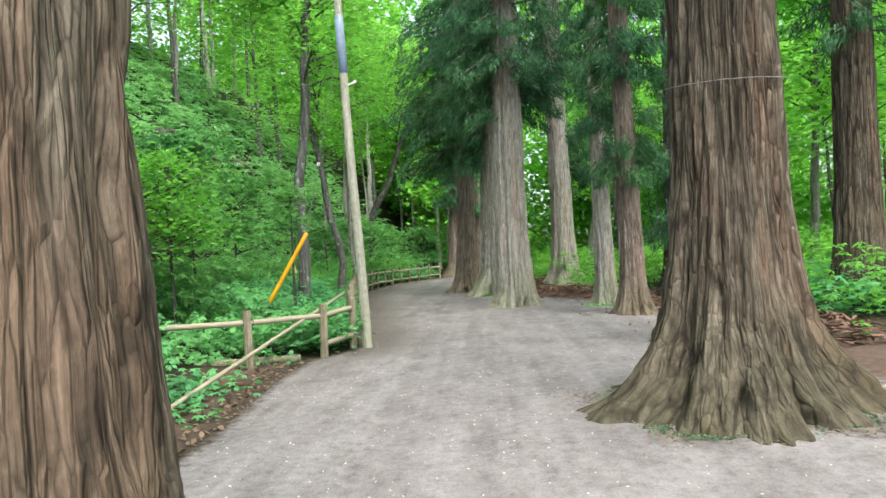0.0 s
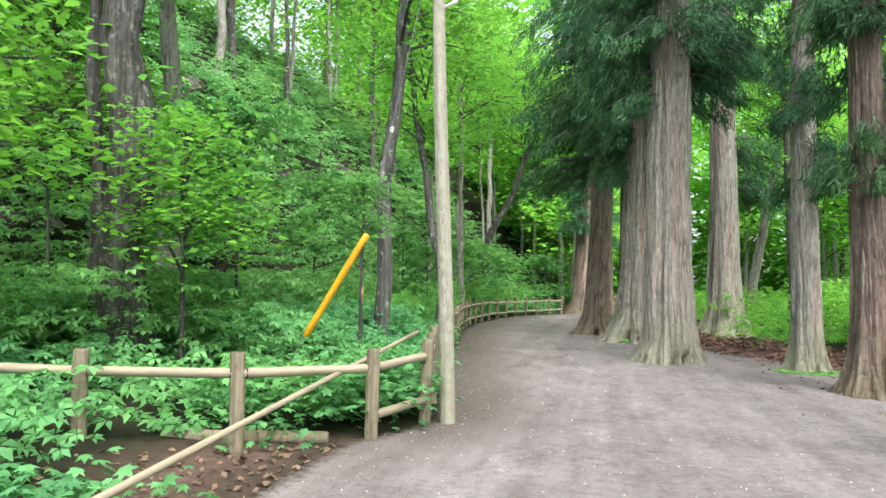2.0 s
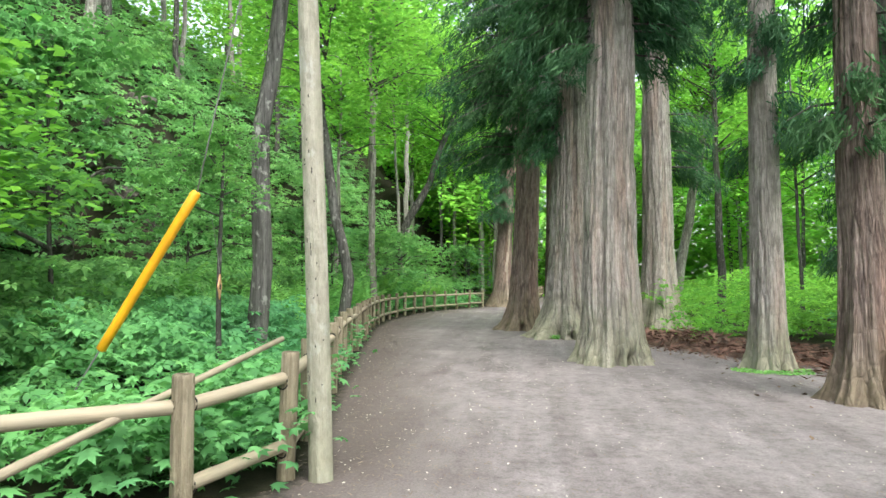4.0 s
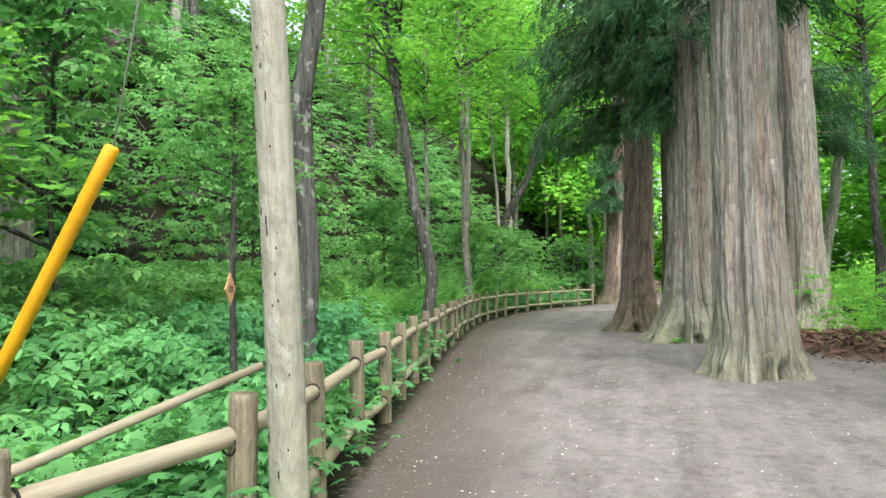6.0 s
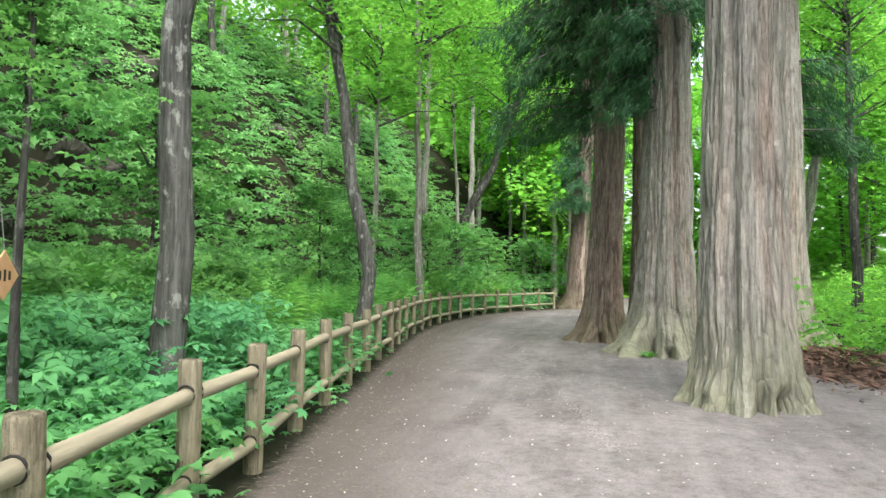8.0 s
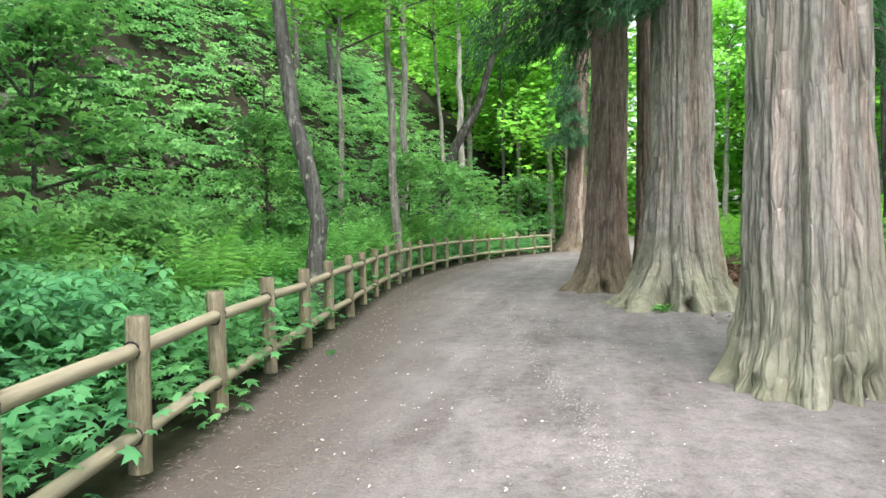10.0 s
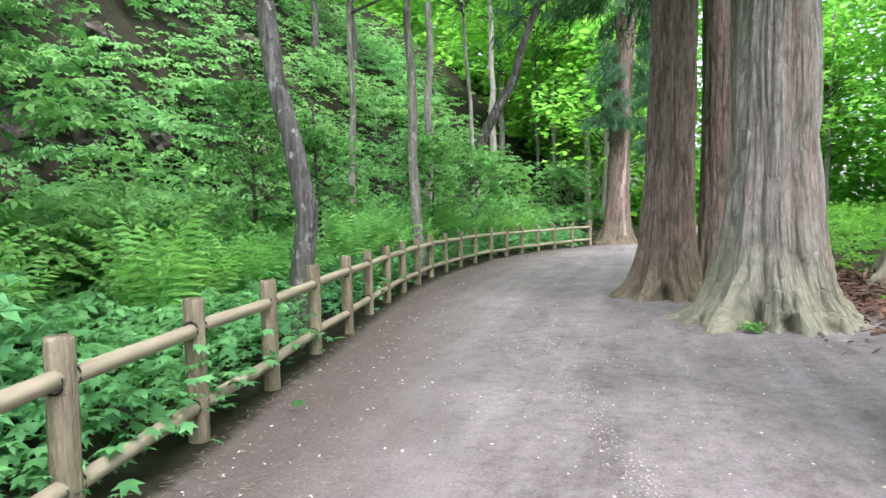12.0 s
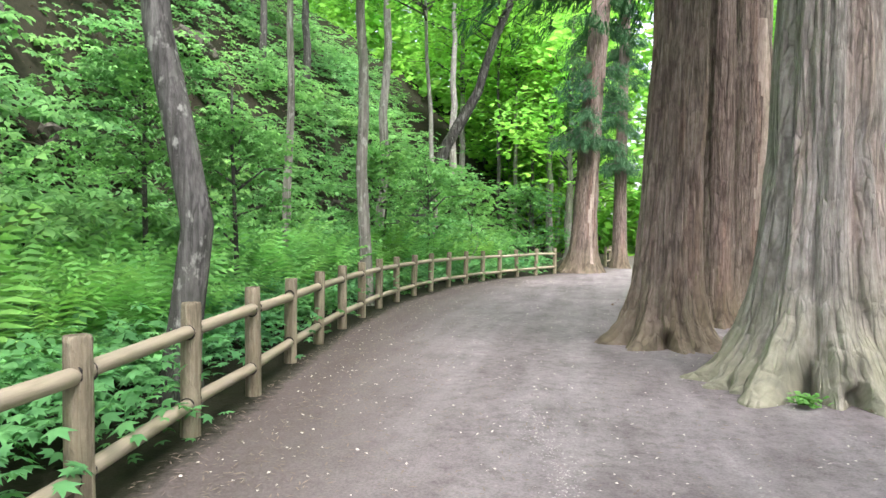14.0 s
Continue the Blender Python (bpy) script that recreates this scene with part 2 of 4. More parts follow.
def plain(name, col, rough=0.5, var=0.2, scale=8, metal=0.0):
    m, nt, b = material(name, rough)
    f = noise_tex(nt, scale, 5)
    lo = tuple(c * (1 - var) for c in col)
    nt.links.new(ramp(nt, f, (0.3, lo), (0.7, col)), b.inputs["Base Color"])
    b.inputs["Metallic"].default_value = metal
    return m


YELLOW = plain("yellow_plastic", (0.75, 0.36, 0.015), 0.4, 0.25, 5)
WIRE = plain("steel_wire", (0.2, 0.2, 0.2), 0.6, 0.2, 8, 0.3)
CERAMIC = plain("white_ceramic", (0.75, 0.75, 0.73), 0.25, 0.1)
BAND = plain("blue_grey_band", (0.2, 0.26, 0.36), 0.5, 0.3)
BOARD = plain("orange_wood_board", (0.62, 0.35, 0.19), 0.7, 0.25)
INK = plain("dark_ink", (0.03, 0.025, 0.02), 0.7, 0.2)
PETAL = plain("pale_fallen_petal", (0.6, 0.56, 0.48), 0.8, 0.4, 2)
TWIG = plain("brown_twig", (0.23, 0.185, 0.145), 0.9, 0.5, 3)
DRYLEAF = plain("dry_leaf", (0.2, 0.135, 0.09), 0.9, 0.5, 2)
CRUMB = plain("pale_dry_earth", (0.42, 0.39, 0.375), 0.95, 0.3, 4)
# near-black: painted shade of sockets and nail holes, also a dark knot
HOLE = plain("hole_shade_and_knot", (0.02, 0.018, 0.016), 0.7, 0.2)

gm, gnt, gb = material("forest_ground", 0.95, 0.15)
gpos = node(gnt, "ShaderNodeTexCoord").outputs["Object"]
mask = node(gnt, "ShaderNodeVertexColor", layer_name="cover")
gsep = node(gnt, "ShaderNodeSeparateColor")
gnt.links.new(mask.outputs[0], gsep.inputs[0])
g1, g2, g3 = noise_tex(gnt, 0.55, 5, gpos), noise_tex(gnt, 9, 6, gpos, None, 0.7), noise_tex(gnt, 55, 3, gpos)
track = noise_tex(gnt, 1.1, 4, gpos, (2.2, 0.07, 1))
dirt = ramp(gnt, g1, (0.3, (0.155, 0.139, 0.139)), (0.7, (0.236, 0.215, 0.215)))
dirt = mix(gnt, ramp(gnt, track, (0.42, (0, 0, 0)), (0.7, (0.6, 0.6, 0.6))), dirt, (0.285, 0.267, 0.268))
dirt = mix(gnt, 0.75, dirt, ramp(gnt, g2, (0.3, (0.6, 0.58, 0.56)), (0.5, (1, 1, 1)), (0.72, (1.25, 1.24, 1.22))), "MULTIPLY")
dirt = mix(gnt, 0.5, dirt, ramp(gnt, g3, (0.32, (0.55, 0.53, 0.5)), (0.55, (1, 1, 1)), (0.75, (1.4, 1.36, 1.3))), "MULTIPLY")
blot = noise_tex(gnt, 2.4, 5, gpos, (1.1, 0.55, 1), 0.65)
dirt = mix(gnt, 0.8, dirt, ramp(gnt, blot, (0.32, (0.66, 0.65, 0.64)), (0.52, (0.96, 0.96, 0.96)), (0.72, (1.16, 1.16, 1.15))), "MULTIPLY")
litter = mix(gnt, g3, ramp(gnt, g2, (0.3, (0.04, 0.028, 0.022)), (0.7, (0.17, 0.112, 0.09))), (0.09, 0.06, 0.047))
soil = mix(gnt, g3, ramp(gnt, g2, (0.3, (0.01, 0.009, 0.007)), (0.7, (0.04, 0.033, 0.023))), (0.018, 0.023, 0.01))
edge = node(gnt, "ShaderNodeMath", operation="ADD")
gnt.links.new(gsep.outputs[0], edge.inputs[0])
wob = node(gnt, "ShaderNodeMapRange")
wob.inputs["To Min"].default_value, wob.inputs["To Max"].default_value = -0.35, 0.35
gnt.links.new(g2, wob.inputs["Value"])
gnt.links.new(wob.outputs[0], edge.inputs[1])
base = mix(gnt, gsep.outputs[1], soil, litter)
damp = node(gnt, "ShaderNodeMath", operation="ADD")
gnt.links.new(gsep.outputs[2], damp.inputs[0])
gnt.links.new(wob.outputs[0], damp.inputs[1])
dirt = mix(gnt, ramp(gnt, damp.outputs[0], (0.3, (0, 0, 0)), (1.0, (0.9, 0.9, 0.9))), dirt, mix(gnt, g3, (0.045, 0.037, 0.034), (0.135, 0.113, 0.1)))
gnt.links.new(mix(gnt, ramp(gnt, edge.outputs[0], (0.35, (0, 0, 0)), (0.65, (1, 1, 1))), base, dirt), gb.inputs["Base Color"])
hsum = node(gnt, "ShaderNodeMath", operation="ADD")
gnt.links.new(g2, hsum.inputs[0])
gnt.links.new(g3, hsum.inputs[1])
bump(gnt, gb, hsum.outputs[0], 0.5, 0.02)
GROUND = gm


# ---------------- mesh helpers ----------------
rng = np.random.default_rng(7)


def raw_mesh(name, v, f, mats, smooth=False):
    v, f = np.asarray(v, np.float32), np.asarray(f, np.int32)
    me = bpy.data.meshes.new(name)
    me.vertices.add(len(v))
    me.vertices.foreach_set("co", v.ravel())
    me.loops.add(f.size)
    me.loops.foreach_set("vertex_index", f.ravel())
    me.polygons.add(len(f))
    me.polygons.foreach_set("loop_start", np.arange(0, f.size, f.shape[1], dtype=np.int32))
    me.update(calc_edges=True)
    me.materials.append(mats)
    if smooth:
        me.polygons.foreach_set("use_smooth", np.ones(len(f), bool))
    return me


def thing(name, label, category, group="", kind="", at=None):
    ob = new(name)
    ob.empty_display_size = 0.2
    if at is not None:
        ob.matrix_basis = at
    return tagged(ob, label, category, group, kind)


def part(name, me, parent, label="", at=None):
    ob = new(name, me)
    ob.parent = parent
    if at is not None:
        ob.matrix_basis = at
    if label:
        ob["label"] = label
    return ob


def smooth_noise(u, v, nu, nv, seed):
    """Value noise on a grid that repeats in u (0..1) with nu cells; v in cells of its own."""
    g = np.random.default_rng(seed).random((nu, nv))
    a, b = u * nu, v % nv
    i, j = np.floor(a).astype(int), np.floor(b).astype(int)
    fa, fb = a - i, b - j
    fa, fb = fa * fa * (3 - 2 * fa), fb * fb * (3 - 2 * fb)
    p, q = (i + 1) % nu, (j + 1) % nv
    i, j = i % nu, j % nv
    return (g[i, j] * (1 - fa) + g[p, j] * fa) * (1 - fb) + (g[i, q] * (1 - fa) + g[p, q] * fa) * fb


def tube(points, radii, n=8, closed=True):
    """Vertices and quads of a tapered tube along a polyline."""
    p = np.asarray(points, float)
    d = np.gradient(p, axis=0)
    d /= np.linalg.norm(d, axis=1)[:, None] + 1e-9
    ref = np.array([0.0, 0, 1]) if abs(d[:, 2]).mean() < 0.8 else np.array([1.0, 0, 0])
    a = np.cross(d, ref)
    a /= np.linalg.norm(a, axis=1)[:, None] + 1e-9
    b = np.cross(d, a)
    t = np.arange(n) / n * 2 * np.pi
    r = np.asarray(radii, float)[:, None, None]
    v = p[:, None] + r * (np.cos(t)[None, :, None] * a[:, None] + np.sin(t)[None, :, None] * b[:, None])
    m = len(p)
    i, j = np.meshgrid(np.arange(m - 1), np.arange(n), indexing="ij")
    f = np.stack([i * n + j, i * n + (j + 1) % n, (i + 1) * n + (j + 1) % n, (i + 1) * n + j], -1).reshape(-1, 4)
    return v.reshape(-1, 3), f


def joined(pieces):
    vs, fs, k = [], [], 0
    for v, f in pieces:
        vs.append(v)
        fs.append(f + k)
        k += len(v)
    return np.concatenate(vs), np.concatenate(fs)


def rod(name, a, b, r, mat, parent=None, n=14, cap=True, r2=None):
    """A round bar from a to b with slightly rounded ends; its mesh lies along local x."""
    a, b = Vector(a), Vector(b)
    ln = (b - a).length
    r2 = r if r2 is None else r2
    e = min(r, 0.012)
    xs = [0, 0, e, *np.linspace(0.15, 0.85, 5) * ln, ln - e, ln, ln]
    rs = [0.0, r - e, r, *np.linspace(r, r2, 5), r2, r2 - e, 0.0]
    v, f = tube([(x, 0, 0) for x in xs], rs, n)
    g = np.random.default_rng(int(abs(a.x * 991 + a.y * 577 + a.z * 131) * 10) % 99991)
    v = v + g.normal(0, r * 0.02, v.shape)
    me = raw_mesh(name, v, f, mat, True)
    ob = new(name, me)
    m = (b - a).to_track_quat("X", "Z").to_matrix().to_4x4()
    m.translation = a
    ob.matrix_basis = m
    if parent:
        ob.parent = parent
        ob.matrix_basis = parent.matrix_basis.inverted() @ m
    return ob


RHOMB = (np.array([[-0.5, 0, 0], [-0.05, -0.3, 0.06], [0.5, 0, -0.04], [-0.05, 0.3, 0.06]]), np.array([[0, 1, 2, 3]]))
NEEDLES = (np.array([[-0.5, -0.09, 0], [-0.5, 0.09, 0.0], [0.5, 0, -0.12]]), np.array([[0, 1, 2]]))
CHIP = (np.array([[-0.5, 0, 0], [0.0, -0.09, 0.02], [0.5, 0.05, 0], [0.0, 0.09, 0.02]]), np.array([[0, 1, 2, 3]]))
LOBES = [(-0.08, 0.0, 0.04)]
for k in range(14):
    ang = -math.pi + (k + 0.5) * 2 * math.pi / 14
    rad = (0.56 if k % 2 else 0.3) * (0.62 + 0.38 * math.cos(ang * 0.85))
    LOBES.append((rad * math.cos(ang), rad * math.sin(ang) * 1.1, -0.08 if k % 2 else 0.02))
LOBED = (np.array(LOBES), np.array([[0, k, k % 14 + 1] for k in range(1, 15)]))
fan_v, fan_f = [], []
for k, a in enumerate((-115, -58, 0, 58, 115)):
    c, q, ln = math.cos(radians(a)), math.sin(radians(a)), (0.36, 0.46, 0.52, 0.46, 0.36)[k]
    for u, w, h in ((0.04, 0, 0), (0.55 * ln, -0.24 * ln, 0.03), (ln, 0, -0.1), (0.55 * ln, 0.24 * ln, 0.03)):
        fan_v.append((u * c - w * q, u * q + w * c, h))
    fan_f.append([4 * k, 4 * k + 1, 4 * k + 2, 4 * k + 3])
ROSETTE = (np.array(fan_v), np.array(fan_f))


def leaves(p, size, tilt=0.35, droop=0.0, shape=RHOMB, along=None, r=rng, face=(0.0, 0.0)):
    """Many leaves at the points p: arrays of vertices and faces."""
    n = len(p)
    nm = np.stack([r.normal(face[0], tilt, n), r.normal(face[1], tilt, n), np.ones(n)], 1)
    nm /= np.linalg.norm(nm, axis=1)[:, None]
    if along is None:
        t = r.random(n) * 2 * np.pi
        along = np.stack([np.cos(t), np.sin(t), np.full(n, -droop)], 1)
    a = along - nm * (along * nm).sum(1)[:, None] * (1 - min(1, droop + 0.001))
    a /= np.linalg.norm(a, axis=1)[:, None] + 1e-9
    b = np.cross(nm, a)
    s = (np.asarray(size) * (0.7 + 0.6 * r.random(n)))[:, None, None]
    sv, sf = shape
    v = p[:, None] + s * (sv[None, :, :1] * a[:, None] + sv[None, :, 1:2] * b[:, None] + sv[None, :, 2:] * nm[:, None])
    f = (np.arange(n)[:, None, None] * len(sv) + sf[None]).reshape(-1, sf.shape[1])
    return v.reshape(-1, 3), f


# ---------------- the lie of the land ----------------
FENCE = [(-5.2, 6.1), (-3.85, 6.45), (-2.54, 6.77), (-1.66, 7.69), (-1.39, 8.63), (-1.61, 9.76), (-1.96, 11.16), (-2.09, 12.09),
         (-2.38, 13.32), (-2.62, 14.5), (-2.85, 15.71), (-3.04, 16.89), (-3.32, 18.19), (-3.48, 19.33), (-3.75, 20.6), (-3.97, 21.85),
         (-4.15, 23.1), (-4.3, 24.35), (-4.42, 25.6), (-4.48, 26.9), (-4.48, 28.2), (-4.42, 29.5), (-4.28, 30.8), (-4.08, 32.1),
         (-3.82, 33.35), (-3.5, 34.6), (-3.1, 35.8), (-2.6, 36.95), (-2.04, 38.1)]
EDGE_Y = [-40, 0, 3, 6, 7.4, 8.6, 12, 15.7, 19.3, 23, 27, 31, 34.6, 38.1, 45, 55, 66, 90]
EDGE_L = [-1.6, -1.5, -1.5, -1.8, -1.75, -1.25, -1.95, -2.7, -3.35, -4.0, -4.3, -4.1, -3.35, -1.9, 0.2, 1.0, 2.0, 8.0]
EDGE_R = [5.2, 5.0, 5.0, 5.2, 5.2, 5.3, 5.3, 4.8, 2.6, 2.2, 1.8, 1.5, 1.6, 2.2, 3.8, 5.6, 8.0, 15]
HILL_Y = [-60, 0, 8, 14, 20, 26, 34, 40, 48, 58, 75, 120]
HILL_X = [-16, -13, -10.5, -8.3, -7.0, -6.9, -6.8, -6.5, -5.6, -4.2, -2.0, 3]


def left_edge(y):
    return np.interp(y, EDGE_Y, EDGE_L)


def land(x, y):
    """Height of the ground."""
    x, y = np.asarray(x, float), np.asarray(y, float)
    d = np.interp(y, HILL_Y, HILL_X) - x
    s = np.clip(d, 0, None)
    z = np.where(s > 0, 24 * np.tanh(s * (1 - np.exp(-s / 1.2)) * 1.25 / 24), 0)
    z = z + np.where(s > 0.5, 0.35 * np.sin(x * 1.3 + y * 0.7) * np.sin(y * 0.9 - x * 0.4) * np.clip(s / 3, 0, 1), 0)
    rough = np.sin(x * 3.1 + 1.7 * np.sin(y * 2.3)) * np.sin(y * 3.7 + 1.4 * np.sin(x * 2.9)) + 0.6 * np.sin(x * 6.1 + y * 2.2) * np.sin(y * 5.3 - x * 1.9)
    z = z + 0.17 * rough * np.clip((s - 0.4) / 2.5, 0, 1) * (s < 16)
    side = np.clip(left_edge(y) - 0.35 - x, 0, None)
    z = z + 0.12 * np.clip(side / 2.5, 0, 1) * (1 + 0.5 * np.sin(x * 2.1) * np.sin(y * 1.7))
    out = np.clip(x - np.interp(y, EDGE_Y, EDGE_R), 0, None)
    z = z + 0.22 * np.clip(out / 3, 0, 1) * (1 + 0.6 * np.sin(x * 0.8 + 1) * np.sin(y * 0.6))
    z = z + 0.012 * np.sin(x * 2.3 + y * 0.8) * np.sin(y * 1.9)
    return z


def axis_steps(lo, hi, fine_lo, fine_hi, fine, coarse):
    far_a = lo + (fine_lo - lo) * (1 - np.linspace(1, 0, coarse, endpoint=False) ** 2)
    far_b = fine_hi + (hi - fine_hi) * np.linspace(0, 1, coarse + 1)[1:] ** 2
    return np.concatenate([far_a, np.arange(fine_lo, fine_hi, fine), far_b])


gx = axis_steps(-400, 400, -16, 14, 0.25, 26)
gy = axis_steps(-400, 400, -6, 46, 0.3, 26)
X, Y = np.meshgrid(gx, gy, indexing="ij")
Z = land(X, Y)
nx, ny = X.shape
i, j = np.meshgrid(np.arange(nx - 1), np.arange(ny - 1), indexing="ij")
gf = np.stack([i * ny + j, (i + 1) * ny + j, (i + 1) * ny + j + 1, i * ny + j + 1], -1).reshape(-1, 4)
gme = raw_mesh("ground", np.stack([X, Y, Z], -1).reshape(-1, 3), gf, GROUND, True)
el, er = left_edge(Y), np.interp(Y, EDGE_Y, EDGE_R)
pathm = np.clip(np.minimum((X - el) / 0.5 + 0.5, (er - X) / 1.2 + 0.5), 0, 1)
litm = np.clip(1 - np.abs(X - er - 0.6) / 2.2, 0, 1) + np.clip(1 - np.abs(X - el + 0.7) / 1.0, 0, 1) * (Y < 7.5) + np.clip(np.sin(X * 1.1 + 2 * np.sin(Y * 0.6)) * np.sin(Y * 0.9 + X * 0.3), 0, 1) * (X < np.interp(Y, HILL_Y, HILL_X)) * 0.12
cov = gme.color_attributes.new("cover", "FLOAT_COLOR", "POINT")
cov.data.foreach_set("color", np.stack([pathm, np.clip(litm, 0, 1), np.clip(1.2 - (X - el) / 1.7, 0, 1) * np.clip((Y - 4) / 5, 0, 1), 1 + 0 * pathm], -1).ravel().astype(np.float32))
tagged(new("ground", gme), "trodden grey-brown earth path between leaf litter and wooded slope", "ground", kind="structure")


# ---------------- cedars ----------------
def cedar_trunk(r, flare, height, seed, rings=110, around=100, notches=(), seam=None, lobes=7):
    """A trunk with buttress roots and fissured bark. notches: (angle, width, height, depth); seam: angles of a deep groove."""
    z = np.concatenate([[-0.15], np.linspace(0, 1, rings) ** 1.7 * height])
    th = np.arange(around) / around
    U, Zz = np.meshgrid(th, z)
    A = U * 2 * np.pi
    zz = np.clip(Zz, 0, None)
    g = np.random.default_rng(seed)
    lob = 0
    for k in range(3):
        lob = lob + np.cos(A * (lobes - 2 + 2 * k) + g.random() * 6.3 + zz * g.normal(0, 0.25)) * (0.42, 0.36, 0.22)[k]
    rr = r * (1 - 0.42 * zz / height) + 0.18 * r * np.exp(-zz / 1.5)
    grow = np.exp(-zz / (0.2 + 0.24 * flare))
    rr = rr + (flare - r * 1.18) * grow * np.clip(1 + 0.42 * lob, 0.25, 2) * 0.85
    fan = 0
    for k, w in ((9, 1.0), (14, 0.8), (22, 0.45)):
        q = np.abs(np.cos(A * k / 2 + g.random() * 6.3 + zz * g.normal(0, 0.35) + 0.7 * np.sin(A * 2 + k)))
        fan = fan + w * (0.6 - q ** 0.7)
    rr = rr - 0.15 * flare * fan * np.exp(-zz / (0.12 + 0.3 * flare)) - 0.02 * fan * np.exp(-zz / 1.4)
    rr = rr + r * 0.05 * lob * np.exp(-zz / 1.6)
    wob = smooth_noise(U, zz * 0.35, 5, 13, seed + 1) - 0.5
    rr = rr * (1 + 0.13 * wob)
    wander = U + 0.018 * (smooth_noise(U, zz * 0.9, 4, 31, seed + 2) - 0.5)
    ridge = np.abs(smooth_noise(wander % 1, zz * 0.7, 46, 37, seed + 3) - 0.5) * 2
    fine = smooth_noise(wander % 1, zz * 1.6, 70, 61, seed + 4) - 0.5
    rr = rr - 0.085 * r * (1 - ridge) ** 2.5 * 1.6 + 0.06 * r * fine
    knobs = (smooth_noise(wander % 1, zz * 5, 52, 23, seed + 6) - 0.5) + 0.7 * (smooth_noise(U, zz * 11, 90, 41, seed + 7) - 0.5)
    rr = rr + 0.13 * flare * knobs * np.exp(-zz / 0.55)
    for a, w, h, d in notches:
        da = (A - a + np.pi) % (2 * np.pi) - np.pi
        rr = rr - d * np.exp(-(da / w) ** 2) * np.exp(-(zz / h) ** 3)
    if seam is not None:
        for a in seam:
            da = (A - a - 0.05 * np.sin(zz) + np.pi) % (2 * np.pi) - np.pi
            rr = rr - 0.2 * r * np.exp(-(da / 0.13) ** 2) * np.clip(zz / 0.6, 0, 1) + 0.05 * r * np.exp(-(da / 0.5) ** 2)
    sway = 0.03 * np.sin(zz * 0.45 + seed)
    v = np.stack([rr * np.cos(A) + sway, rr * np.sin(A), Zz], -1).reshape(-1, 3)
    m, n = len(z), around
    a, b = np.meshgrid(np.arange(m - 1), np.arange(n), indexing="ij")
    f = np.stack([a * n + b, a * n + (b + 1) % n, (a + 1) * n + (b + 1) % n, (a + 1) * n + b], -1).reshape(-1, 4)
    co = np.stack([r * np.cos(A), r * np.sin(A), zz - 0.75 * np.clip(rr - r * 1.1, 0, None)], -1).reshape(-1, 3)
    return v, f, co


def needle_crown(seed, r, low, top, spread, tufts, below=(), bare=()):
    """Drooping dark sprays of a cedar from low to top; below: single sprays (angle, height, reach)."""
    g = np.random.default_rng(seed)
    pts, dirs = [], []
    spots = [(g.random() * 6.283, low + (top - low) * g.random() ** 1.3, 0.35 + 0.65 * g.random()) for _ in range(tufts)]
    spots = [(a, h, k * spread * (1 - 0.55 * (h - low) / (top - low))) for a, h, k in spots] + list(below)
    sticks = []
    for a, h, reach in spots:
        ca, sa = math.cos(a), math.sin(a)
        n = 8
        for q in range(n):
            k = (q + 0.4 + 0.6 * g.random()) / n
            side = g.normal(0, 0.26) * (0.3 + k) * min(1.0, reach)
            c = np.array([ca * (r + reach * k) - sa * side, sa * (r + reach * k) + ca * side, h - 0.35 * reach * k * k - 0.12 * g.random()])
            m = 34
            u = g.random(m)[:, None]
            o = c + g.normal(0, 1, (m, 3)) * (0.035 + 0.075 * (1 - u)) + np.array([ca * 0.12, sa * 0.12, -0.3]) * u
            d = g.normal(0, 0.45, (m, 3)) + np.array([ca * 0.5, sa * 0.5, -0.8])
            pts.append(o)
            dirs.append(d)
        sticks.append(tube([(ca * r * 0.8, sa * r * 0.8, h), (ca * (r + reach * 0.5), sa * (r + reach * 0.5), h - 0.05 * reach), (ca * (r + reach), sa * (r + reach), h - 0.35 * reach)], [0.025, 0.015, 0.006], 5))
    p, d = np.concatenate(pts), np.concatenate(dirs)
    d /= np.linalg.norm(d, axis=1)[:, None]
    v, f = leaves(p, 0.185, 0.9, 1.0, NEEDLES, d, g)
    return (v, f), joined(sticks)


